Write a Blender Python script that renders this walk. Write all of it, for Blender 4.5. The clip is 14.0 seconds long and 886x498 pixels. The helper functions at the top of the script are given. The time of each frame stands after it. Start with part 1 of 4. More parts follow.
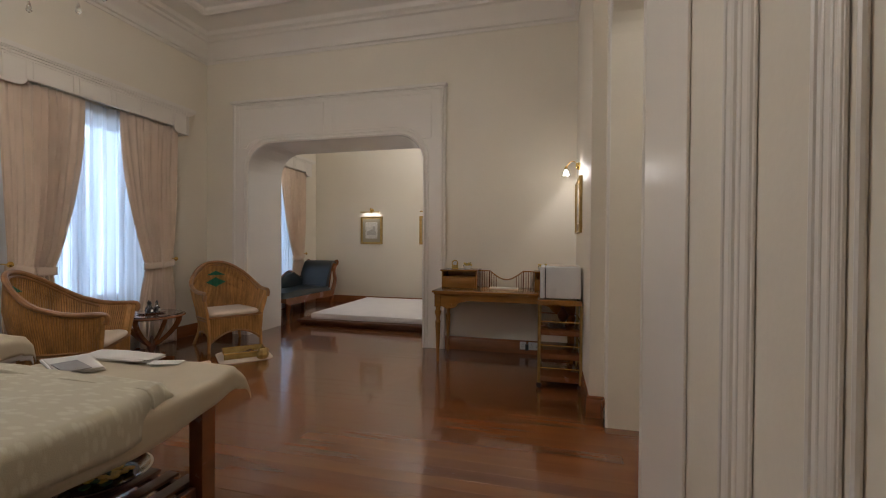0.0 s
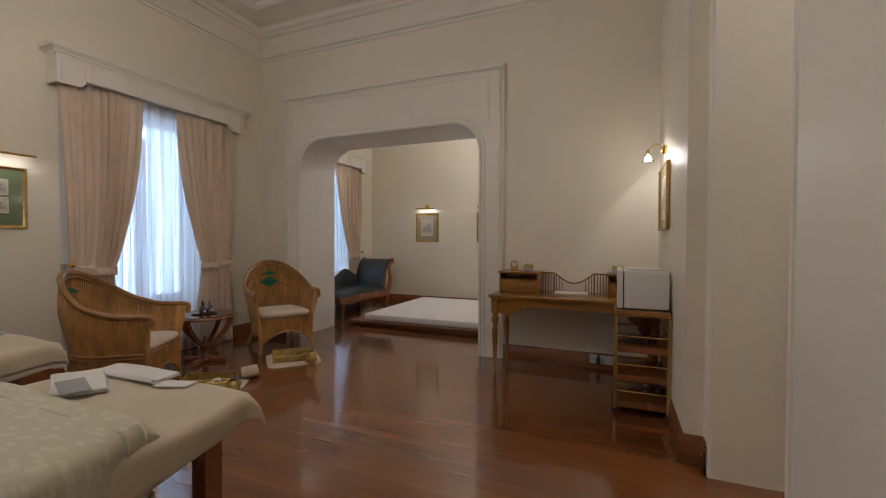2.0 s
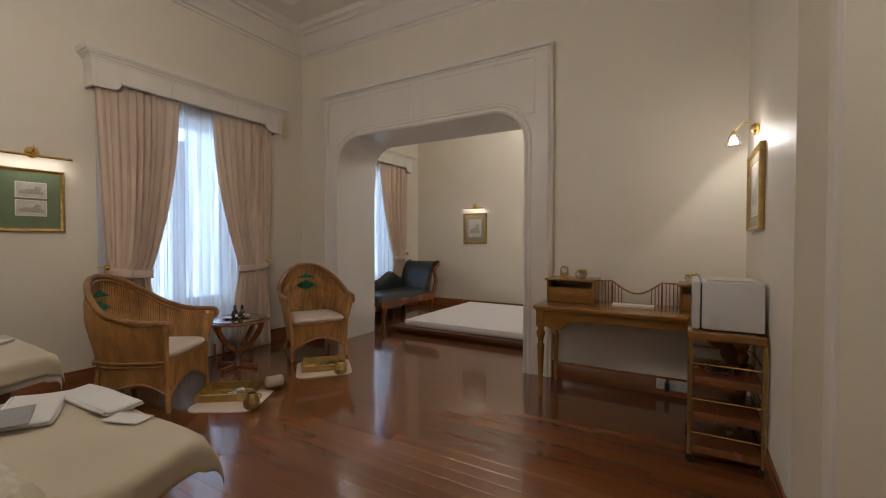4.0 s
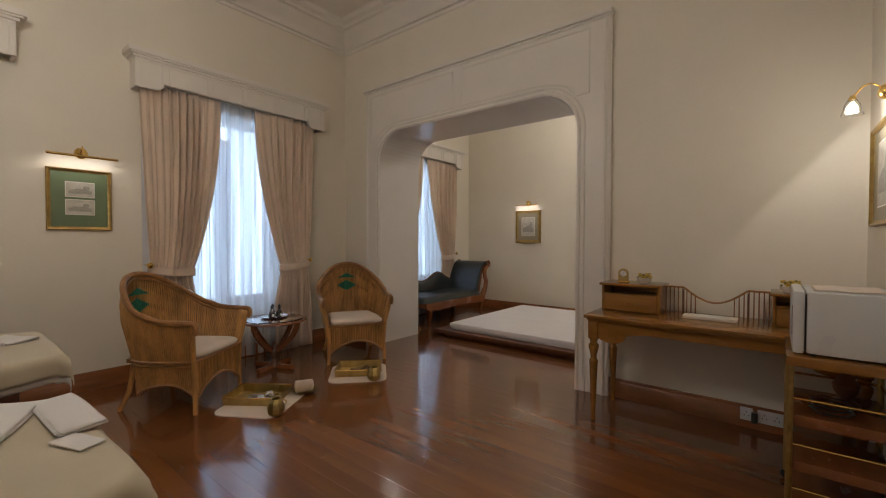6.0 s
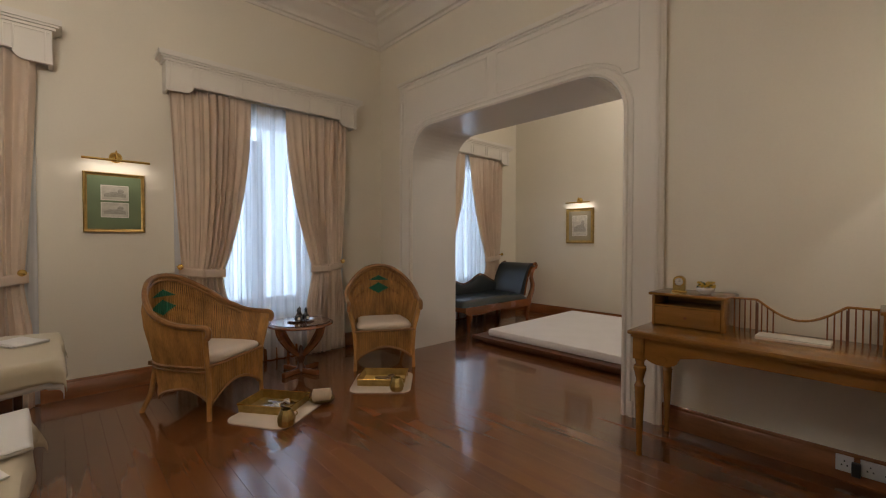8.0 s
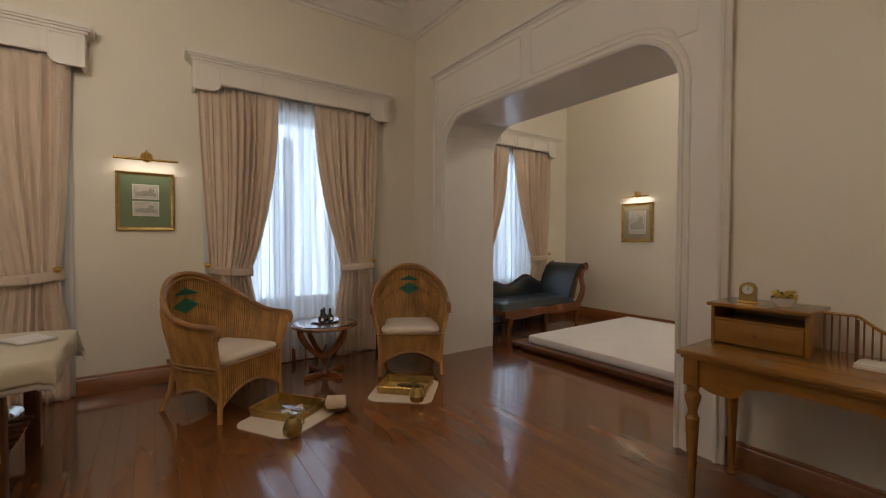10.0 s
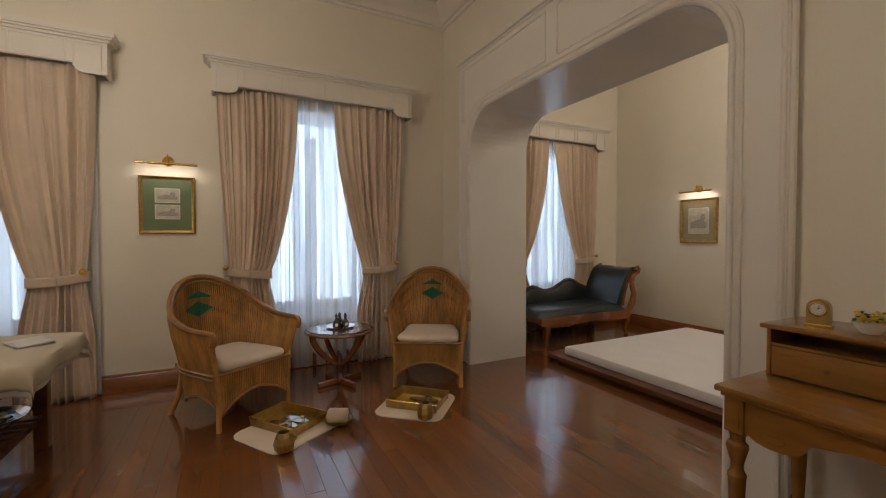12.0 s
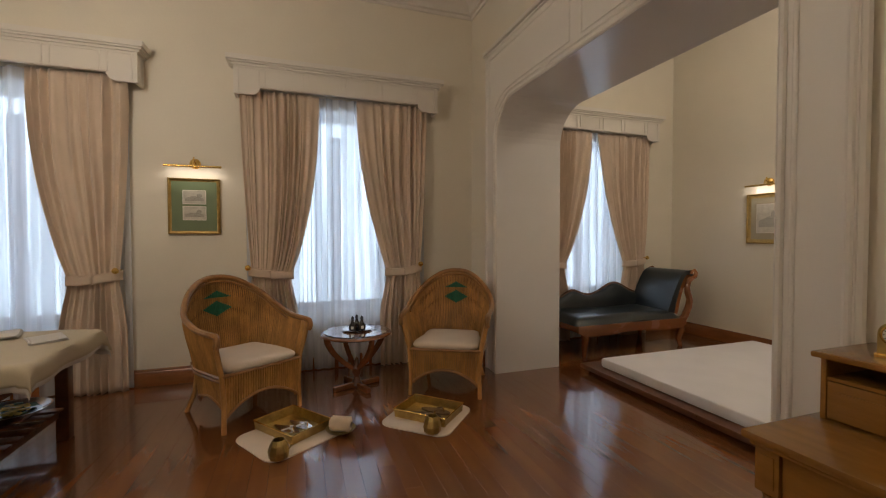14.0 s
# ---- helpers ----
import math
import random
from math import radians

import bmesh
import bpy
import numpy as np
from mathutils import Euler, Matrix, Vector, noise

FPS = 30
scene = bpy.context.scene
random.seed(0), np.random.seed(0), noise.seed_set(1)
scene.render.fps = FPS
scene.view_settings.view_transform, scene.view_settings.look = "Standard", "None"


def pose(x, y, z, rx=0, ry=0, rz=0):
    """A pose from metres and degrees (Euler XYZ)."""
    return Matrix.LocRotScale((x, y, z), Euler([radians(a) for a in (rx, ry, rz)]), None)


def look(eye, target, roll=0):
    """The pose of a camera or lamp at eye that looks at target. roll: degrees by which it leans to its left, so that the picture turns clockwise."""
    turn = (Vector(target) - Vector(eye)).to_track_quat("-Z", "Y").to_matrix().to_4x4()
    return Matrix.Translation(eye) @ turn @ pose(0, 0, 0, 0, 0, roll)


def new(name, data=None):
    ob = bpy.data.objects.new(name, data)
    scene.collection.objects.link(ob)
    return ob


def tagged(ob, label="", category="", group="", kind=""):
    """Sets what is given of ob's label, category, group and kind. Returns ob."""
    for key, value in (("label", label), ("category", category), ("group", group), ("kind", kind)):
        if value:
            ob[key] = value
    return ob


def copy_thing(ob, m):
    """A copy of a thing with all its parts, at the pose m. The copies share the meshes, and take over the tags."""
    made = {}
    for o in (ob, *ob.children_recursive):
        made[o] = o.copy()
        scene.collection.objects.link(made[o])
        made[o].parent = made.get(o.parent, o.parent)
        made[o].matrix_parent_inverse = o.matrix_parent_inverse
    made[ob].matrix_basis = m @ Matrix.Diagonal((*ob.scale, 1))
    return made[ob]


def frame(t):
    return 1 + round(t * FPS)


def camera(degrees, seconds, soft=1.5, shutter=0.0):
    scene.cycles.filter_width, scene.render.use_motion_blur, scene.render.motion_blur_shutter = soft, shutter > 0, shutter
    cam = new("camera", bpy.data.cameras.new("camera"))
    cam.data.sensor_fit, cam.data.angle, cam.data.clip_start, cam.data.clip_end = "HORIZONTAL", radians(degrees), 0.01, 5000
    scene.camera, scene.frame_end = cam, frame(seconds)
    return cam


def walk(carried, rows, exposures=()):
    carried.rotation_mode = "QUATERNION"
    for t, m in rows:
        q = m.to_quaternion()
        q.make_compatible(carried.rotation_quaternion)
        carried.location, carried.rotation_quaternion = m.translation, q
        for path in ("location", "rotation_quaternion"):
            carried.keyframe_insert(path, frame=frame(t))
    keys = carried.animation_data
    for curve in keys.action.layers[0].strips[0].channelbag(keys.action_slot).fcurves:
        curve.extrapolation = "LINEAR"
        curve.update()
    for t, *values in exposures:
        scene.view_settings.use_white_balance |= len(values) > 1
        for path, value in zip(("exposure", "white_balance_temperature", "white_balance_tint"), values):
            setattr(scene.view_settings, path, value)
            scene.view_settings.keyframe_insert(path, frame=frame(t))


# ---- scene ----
import itertools

cam = camera(93.8, 14.0, soft=1.15)
PATH = [
    (0, (4.63, 5.257, 1.23), (4.135, 7.194, 1.21), 0.4),
    (0.5, (4.612, 5.35, 1.241), (4.034, 7.265, 1.212), 0.2),
    (1, (4.601, 5.469, 1.254), (3.953, 7.361, 1.22), 0.3),
    (1.5, (4.572, 5.571, 1.262), (3.865, 7.442, 1.222), 0.2),
    (2, (4.547, 5.682, 1.256), (3.778, 7.528, 1.217), 0.2),
    (2.5, (4.546, 5.802, 1.258), (3.714, 7.62, 1.22), 0.1),
    (3, (4.538, 5.922, 1.273), (3.645, 7.711, 1.236), 0.1),
    (5.5, (4.513, 6.449, 1.275), (3.317, 8.051, 1.235), 0.2),
    (6, (4.496, 6.54, 1.266), (3.243, 8.099, 1.226), 0.2),
    (6.5, (4.499, 6.64, 1.268), (3.196, 8.156, 1.228), 0.1),
    (7, (4.503, 6.753, 1.28), (3.143, 8.219, 1.236), 0.1),
    (7.5, (4.489, 6.845, 1.283), (3.082, 8.267, 1.242), 0.1),
    (8, (4.487, 6.96, 1.282), (3.027, 8.326, 1.239), 0.1),
    (10.5, (4.398, 7.473, 1.277), (2.723, 8.565, 1.233), -0.0),
    (11, (4.373, 7.577, 1.276), (2.661, 8.61, 1.238), -0.1),
    (11.5, (4.358, 7.7, 1.289), (2.61, 8.672, 1.241), -0.0),
    (12, (4.356, 7.835, 1.294), (2.574, 8.741, 1.244), -0.1),
    (12.5, (4.349, 7.921, 1.297), (2.538, 8.769, 1.249), -0.1),
    (13, (4.337, 8.021, 1.292), (2.497, 8.802, 1.244), -0.1),
    (13.5, (4.317, 8.116, 1.299), (2.452, 8.836, 1.249), -0.1),
    (14, (4.287, 8.23, 1.302), (2.397, 8.882, 1.25), -0.1),
]
walk(cam, [(t, look(eye, target, roll)) for t, eye, target, roll in PATH], [(0, 0.24, 5650, 11), (6, 0.19, 5950, 11), (14, 0.15, 6450, 11)])

# ---- light ----
world = bpy.data.worlds.new("world")
scene.world = world
world.use_nodes = True
_n = world.node_tree.nodes
_sky = _n.new("ShaderNodeTexSky")
_sky.sky_type, _sky.sun_disc = "NISHITA", False
_sky.sun_elevation, _sky.sun_rotation = radians(40), radians(60)
world.node_tree.links.new(_sky.outputs[0], _n["Background"].inputs[0])
_n["Background"].inputs[1].default_value = 0.05
SKY_GLOW = 2.6          # the overcast daylight outside the windows
WARM = (1.0, 0.89, 0.75)


def lamp(name, kind, energy, m, color=WARM, **settings):
    data = bpy.data.lights.new(name, kind)
    data.energy, data.color = energy, color
    if "radius" in settings:
        data.shadow_soft_size = settings["radius"]
    if "cone" in settings:
        data.spot_size, data.spot_blend = radians(settings["cone"]), settings["blend"]
    if "size" in settings:
        data.shape, data.size, data.size_y = "RECTANGLE", *settings["size"]
    ob = new(name, data)
    ob.matrix_world = m
    return ob


# ---- materials ----
def mat(name, base, rough=0.5, metal=0.0, vary=0.12, scale=6.0, fine=120.0, bump=0.15, coat=0.0, stretch=(1, 1, 1), rand=0.0, sheen=0.0, second=None, grain=0.4):
    m = bpy.data.materials.new(name)
    m.use_nodes = True
    nt = m.node_tree
    n, L = nt.nodes, nt.links.new
    b = n["Principled BSDF"]
    b.inputs["Metallic"].default_value = metal
    b.inputs["Coat Weight"].default_value = coat
    b.inputs["Coat Roughness"].default_value = 0.08
    b.inputs["Sheen Weight"].default_value = sheen
    pos = n.new("ShaderNodeNewGeometry").outputs["Position"]
    mp = n.new("ShaderNodeMapping")
    mp.inputs["Scale"].default_value = stretch
    L(pos, mp.inputs[0])
    big, small = n.new("ShaderNodeTexNoise"), n.new("ShaderNodeTexNoise")
    for t, s in ((big, scale), (small, fine)):
        t.inputs["Scale"].default_value = s
        t.inputs["Detail"].default_value = 4
        L(mp.outputs[0], t.inputs["Vector"])
    add = n.new("ShaderNodeMath")
    add.operation = "MULTIPLY_ADD"
    add.inputs[1].default_value = grain
    L(small.outputs[0], add.inputs[0])
    L(big.outputs[0], add.inputs[2])
    fac = add.outputs[0]
    if rand:
        info = n.new("ShaderNodeObjectInfo")
        r = n.new("ShaderNodeMath")
        r.operation = "MULTIPLY_ADD"
        r.inputs[1].default_value = rand
        L(info.outputs["Random"], r.inputs[0])
        L(fac, r.inputs[2])
        fac = r.outputs[0]
    ramp = n.new("ShaderNodeValToRGB")
    lo = second or [c * (1 - vary) for c in base]
    hi = base if second else [min(1, c * (1 + vary)) for c in base]
    ramp.color_ramp.elements[0].color, ramp.color_ramp.elements[1].color = (*lo, 1), (*hi, 1)
    ramp.color_ramp.elements[0].position, ramp.color_ramp.elements[1].position = 0.45, 0.95 + rand
    L(fac, ramp.inputs[0])
    L(ramp.outputs[0], b.inputs["Base Color"])
    mr = n.new("ShaderNodeMapRange")
    mr.inputs["To Min"].default_value, mr.inputs["To Max"].default_value = rough * 0.8, min(1, rough * 1.2)
    L(big.outputs[0], mr.inputs[0])
    L(mr.outputs[0], b.inputs["Roughness"])
    bp = n.new("ShaderNodeBump")
    bp.inputs["Strength"].default_value, bp.inputs["Distance"].default_value = bump, 0.004
    L(small.outputs[0], bp.inputs["Height"])
    L(bp.outputs[0], b.inputs["Normal"])
    return m


CREAM = mat("cream_wall_paint", (0.83, 0.765, 0.645), 0.5, vary=0.03, scale=1.5, fine=60, bump=0.08)
WHITE = mat("white_gloss_paint", (0.83, 0.78, 0.705), 0.36, vary=0.02, scale=2, fine=90, bump=0.02)
CEIL = mat("ceiling_paint", (0.82, 0.775, 0.70), 0.7, vary=0.03, scale=2, fine=50, bump=0.06)
FLOOR = mat("polished_teak", (0.225, 0.078, 0.021), 0.24, vary=0.3, scale=2.0, fine=70, bump=0.03, stretch=(0.35, 4, 1), rand=0.35, coat=0.9, second=(0.135, 0.046, 0.015), grain=0.14)
JOINT = mat("dark_joint", (0.03, 0.012, 0.006), 0.6)
SKIRT = mat("skirting_teak", (0.25, 0.092, 0.031), 0.25, vary=0.25, scale=3, fine=50, stretch=(1, 1, 6), coat=0.2)
WOOD = mat("honey_wood", (0.32, 0.143, 0.027), 0.2, vary=0.16, grain=0.2, scale=4, fine=60, stretch=(1, 5, 5), coat=0.3)
DARKWOOD = mat("dark_wood", (0.13, 0.048, 0.020), 0.3, vary=0.25, scale=5, fine=60, stretch=(4, 1, 4), coat=0.2)
MIDWOOD = mat("red_brown_wood", (0.25, 0.090, 0.032), 0.26, vary=0.16, scale=4, fine=50, stretch=(3, 1, 3), coat=0.3, grain=0.25)
CANE = mat("cane", (0.45, 0.235, 0.07), 0.45, vary=0.42, scale=14, fine=90, bump=0.3, stretch=(1, 1, 0.3))
CANEDARK = mat("cane_rail", (0.32, 0.155, 0.052), 0.32, vary=0.3, scale=10, fine=80, bump=0.2, coat=0.2)
# Shade in the gaps between canes, put into a dark brown colour.
CANESHADE = mat("cane_gap_shade", (0.19, 0.09, 0.031), 0.6, vary=0.25, scale=12)
GREEN = mat("green_cane", (0.015, 0.17, 0.10), 0.45, vary=0.25, scale=20)
CUSHION = mat("cream_cotton", (0.72, 0.60, 0.49), 0.85, vary=0.06, scale=6, fine=400, bump=0.3, sheen=0.2)
CURTAIN = mat("beige_curtain", (0.72, 0.575, 0.45), 0.7, vary=0.07, scale=4, fine=500, bump=0.2, sheen=0.3)
SHEET = mat("cream_sheet", (0.54, 0.46, 0.325), 0.85, vary=0.06, scale=5, fine=350, bump=0.3, sheen=0.2)
LINEN = mat("white_linen", (0.68, 0.645, 0.61), 0.85, vary=0.04, scale=5, fine=400, bump=0.25, sheen=0.2)
MATTRESS = mat("white_mattress", (0.86, 0.83, 0.84), 0.85, vary=0.03, scale=4, fine=300, bump=0.2)
BRASS = mat("polished_brass", (0.80, 0.55, 0.17), 0.20, metal=1.0, vary=0.15, scale=12, fine=80, bump=0.05)
OLDBRASS = mat("hammered_brass", (0.48, 0.35, 0.13), 0.36, metal=1.0, vary=0.25, scale=18, fine=60, bump=0.25)
STEEL = mat("steel", (0.72, 0.72, 0.72), 0.16, metal=1.0, vary=0.1, scale=10)
FLOOR.node_tree.nodes["Principled BSDF"].inputs["Coat IOR"].default_value = 1.62
FLOOR.node_tree.nodes["Principled BSDF"].inputs["Coat Roughness"].default_value = 0.085
FLOOR.node_tree.nodes["Principled BSDF"].inputs["Specular IOR Level"].default_value = 0.25
LINING = mat("gloss_lining_paint", (0.76, 0.73, 0.70), 0.2, vary=0.02, scale=2, fine=60, bump=0.02)
GILT = mat("gilt_frame", (0.46, 0.31, 0.10), 0.34, metal=0.8, vary=0.25, scale=25, fine=140, bump=0.4)
LEATHER = mat("black_leather", (0.024, 0.031, 0.034), 0.30, vary=0.12, scale=3, fine=220, bump=0.12, coat=0.0)
MOUNTG = mat("green_mount", (0.15, 0.20, 0.10), 0.6, vary=0.06, scale=10, coat=0.5)
MOUNTW = mat("buff_mount", (0.34, 0.29, 0.19), 0.6, vary=0.06, scale=10, coat=0.5)
PRINT = mat("engraving", (0.66, 0.62, 0.54), 0.6, scale=22, fine=200, coat=0.5, second=(0.46, 0.43, 0.36))
INK = mat("engraving_ink", (0.26, 0.24, 0.205), 0.6, vary=0.6, scale=90, fine=300, coat=0.5, grain=0.8)
PAPER = mat("paper", (0.78, 0.74, 0.66), 0.7, vary=0.04, scale=9)
GREY = mat("grey_card", (0.30, 0.29, 0.28), 0.6, vary=0.1, scale=20)
ENAMEL = mat("white_enamel", (0.74, 0.73, 0.72), 0.3, vary=0.03, scale=5, coat=0.3)
BLACK = mat("black_plastic", (0.02, 0.02, 0.022), 0.35, vary=0.2, scale=10)
DARKGLASS = mat("dark_bottle", (0.03, 0.022, 0.022), 0.12, vary=0.3, scale=20, coat=0.6)
PORCELAIN = mat("porcelain", (0.80, 0.78, 0.74), 0.15, vary=0.03, scale=8, coat=0.6)
PETAL = mat("yellow_petal", (0.74, 0.52, 0.09), 0.6, vary=0.25, scale=40)
LEAF = mat("green_leaf", (0.06, 0.13, 0.03), 0.5, vary=0.3, scale=40)
TOWEL = mat("beige_towel", (0.60, 0.47, 0.34), 0.95, vary=0.1, scale=12, fine=260, bump=0.8, sheen=0.4)
SOLE = mat("brown_slipper", (0.16, 0.10, 0.05), 0.6, vary=0.2, scale=20)
QUILT = mat("leaf_pattern_quilt", (0.64, 0.59, 0.45), 0.85, vary=0.05, fine=300, bump=0.3, sheen=0.2)


def leaf_pattern(m):
    """Pale leaf sprigs woven into a cloth."""
    nt = m.node_tree
    n, L = nt.nodes, nt.links.new
    pos = n.new("ShaderNodeNewGeometry").outputs["Position"]
    mp = n.new("ShaderNodeMapping")
    mp.inputs["Rotation"].default_value = (0, 0, 0.7)
    mp.inputs["Scale"].default_value = (18, 48, 18)
    L(pos, mp.inputs[0])
    v = n.new("ShaderNodeTexVoronoi")
    v.inputs["Scale"].default_value = 1.0
    L(mp.outputs[0], v.inputs["Vector"])
    r = n.new("ShaderNodeValToRGB")
    r.color_ramp.elements[0].color, r.color_ramp.elements[1].color = (0.60, 0.56, 0.435, 1), (0.53, 0.48, 0.355, 1)
    r.color_ramp.elements[0].position, r.color_ramp.elements[1].position = 0.30, 0.46
    L(v.outputs["Distance"], r.inputs[0])
    L(r.outputs[0], n["Principled BSDF"].inputs["Base Color"])


leaf_pattern(QUILT)


def sheer_material():
    m = bpy.data.materials.new("sheer_voile")
    m.use_nodes = True
    nt = m.node_tree
    n, L = nt.nodes, nt.links.new
    n.remove(n["Principled BSDF"])
    out = n["Material Output"]
    tl, df, tp = n.new("ShaderNodeBsdfTranslucent"), n.new("ShaderNodeBsdfDiffuse"), n.new("ShaderNodeBsdfTransparent")
    tl.inputs[0].default_value = (0.82, 0.85, 0.92, 1)
    df.inputs[0].default_value = (0.80, 0.80, 0.82, 1)
    a, b = n.new("ShaderNodeMixShader"), n.new("ShaderNodeMixShader")
    a.inputs[0].default_value = 0.52
    L(tl.outputs[0], a.inputs[1])
    L(df.outputs[0], a.inputs[2])
    wave = n.new("ShaderNodeTexNoise")
    wave.inputs["Scale"].default_value = 16
    wave.inputs["Detail"].default_value = 3
    pos = n.new("ShaderNodeNewGeometry").outputs["Position"]
    mp = n.new("ShaderNodeMapping")
    mp.inputs["Scale"].default_value = (0, 1, 0.025)
    L(pos, mp.inputs[0])
    L(mp.outputs[0], wave.inputs["Vector"])
    mr = n.new("ShaderNodeMapRange")
    mr.inputs["From Min"].default_value, mr.inputs["From Max"].default_value = 0.42, 0.66
    mr.inputs["To Min"].default_value, mr.inputs["To Max"].default_value = 0.05, 0.34
    L(wave.outputs[0], mr.inputs[0])
    L(mr.outputs[0], b.inputs[0])
    L(a.outputs[0], b.inputs[1])
    L(tp.outputs[0], b.inputs[2])
    L(b.outputs[0], out.inputs[0])
    return m


def glow_material(name, color, strength):
    m = bpy.data.materials.new(name)
    m.use_nodes = True
    b = m.node_tree.nodes["Principled BSDF"]
    b.inputs["Base Color"].default_value = (*color, 1)
    b.inputs["Emission Color"].default_value = (*color, 1)
    b.inputs["Emission Strength"].default_value = strength
    return m


def glass_material():
    m = bpy.data.materials.new("clear_glass")
    m.use_nodes = True
    b = m.node_tree.nodes["Principled BSDF"]
    b.inputs["Base Color"].default_value = (0.96, 0.98, 0.98, 1)
    b.inputs["Roughness"].default_value = 0.02
    b.inputs["Transmission Weight"].default_value = 1.0
    return m


SHEER = sheer_material()
GLASS = glass_material()
DAYLIGHT = glow_material("overcast_daylight", (0.68, 0.83, 1.0), SKY_GLOW)
BULB = glow_material("lit_bulb", (1.0, 0.82, 0.58), 25.0)


# ---- mesh helpers ----
def box(bm, x0, x1, y0, y1, z0, z1, bevel=0.0):
    m = Matrix.LocRotScale(((x0 + x1) / 2, (y0 + y1) / 2, (z0 + z1) / 2), None, (x1 - x0, y1 - y0, z1 - z0))
    vs = bmesh.ops.create_cube(bm, size=1, matrix=m)["verts"]
    if bevel:
        es = list({e for v in vs for e in v.link_edges})
        bmesh.ops.bevel(bm, geom=es, offset=bevel, segments=2, affect="EDGES", profile=0.6)
    return bm


def lathe(bm, profile, seg=24, at=(0, 0, 0), squash=(1, 1)):
    """Turn a profile of (radius, height) round the z axis."""
    rings = []
    for r, z in profile:
        rings.append([bm.verts.new((at[0] + max(r, 1e-4) * math.cos(a) * squash[0], at[1] + max(r, 1e-4) * math.sin(a) * squash[1], at[2] + z))
                      for a in (2 * math.pi * i / seg for i in range(seg))])
    for a, b in zip(rings, rings[1:]):
        for i in range(seg):
            bm.faces.new((a[i], a[(i + 1) % seg], b[(i + 1) % seg], b[i]))
    bm.faces.new(rings[0][::-1])
    bm.faces.new(rings[-1])
    return bm


def tube(bm, pts, r, seg=8, taper=None):
    """A round rod along a line of points."""
    pts = [Vector(p) for p in pts]
    rings = []
    side = None
    for i, p in enumerate(pts):
        d = (pts[min(i + 1, len(pts) - 1)] - pts[max(i - 1, 0)]).normalized()
        if side is None:
            side = d.orthogonal().normalized()
        side = (side - d * side.dot(d)).normalized()
        up = d.cross(side)
        rr = taper(i / (len(pts) - 1)) * r if taper else r
        rings.append([bm.verts.new(p + (side * math.cos(a) + up * math.sin(a)) * rr) for a in (2 * math.pi * k / seg for k in range(seg))])
    for a, b in zip(rings, rings[1:]):
        for k in range(seg):
            bm.faces.new((a[k], a[(k + 1) % seg], b[(k + 1) % seg], b[k]))
    bm.faces.new(rings[0][::-1])
    bm.faces.new(rings[-1])
    return bm


def grid(bm, fn, nu, nv, closed=False):
    """A sheet of fn(u, v) for u, v from 0 to 1."""
    vs = [[bm.verts.new(fn(i / nu, j / nv)) for j in range(nv + 1)] for i in range(nu + 1)]
    for i in range(nu):
        for j in range(nv):
            bm.faces.new((vs[i][j], vs[i + 1][j], vs[i + 1][j + 1], vs[i][j + 1]))
    return bm


def prism(bm, outline, a, b, put):
    """Fill an outline of (u, v) and carry it from depth a to b; put(u, v, d) gives the place."""
    f = [bm.verts.new(put(u, v, a)) for u, v in outline]
    g = [bm.verts.new(put(u, v, b)) for u, v in outline]
    k = len(outline)
    for i in range(k):
        bm.faces.new((f[i], f[(i + 1) % k], g[(i + 1) % k], g[i]))
    bmesh.ops.triangle_fill(bm, edges=[bm.edges.get((f[i], f[(i + 1) % k])) for i in range(k)], use_beauty=True)
    bmesh.ops.triangle_fill(bm, edges=[bm.edges.get((g[i], g[(i + 1) % k])) for i in range(k)], use_beauty=True)
    return bm


def mesh_of(name, bm, material, smooth=True):
    bmesh.ops.recalc_face_normals(bm, faces=bm.faces)
    me = bpy.data.meshes.new(name)
    bm.to_mesh(me)
    bm.free()
    me.materials.append(material)
    if smooth:
        me.polygons.foreach_set("use_smooth", [True] * len(me.polygons))
        me.set_sharp_from_angle(angle=radians(38))
    return me


def part(name, bm, material, parent=None, label="", smooth=True, thick=0.0):
    ob = new(name, mesh_of(name, bm, material, smooth))
    ob.parent = parent
    if label:
        tagged(ob, label)
    if thick:
        mod = ob.modifiers.new("thickness", "SOLIDIFY")
        mod.thickness, mod.offset = thick, 0
    return ob


def thing(name, m, label, category, group="", kind=""):
    ob = new(name)
    ob.matrix_world = m
    return tagged(ob, label, category, group, kind)


def setting(name, bm, material, label="", category="", smooth=False):
    return tagged(part(name, bm, material, None, "", smooth), label, category or name.split("_")[0], "", "structure")


B = bmesh.new


def arch(x0, x1, z0, z1, r, n=10):
    """The outline of an opening with rounded upper corners, from the lower left, over the top, to the lower right."""
    pts = [(x0, z0)]
    pts += [(x0 + r - r * math.cos(a), z1 - r + r * math.sin(a)) for a in (math.pi / 2 * i / n for i in range(n + 1))]
    pts += [(x1 - r + r * math.sin(a), z1 - r + r * math.cos(a)) for a in (math.pi / 2 * i / n for i in range(n + 1))]
    return pts + [(x1, z0)]


# ---- structure ----
CEILING, FRONT, BACK = 4.0, 2.6, 10.05
PORTAL = arch(0.72, 3.17, -0.05, 2.56, 0.34)
DOORWAY = arch(7.17, 8.24, -0.05, 3.0, 0.42)


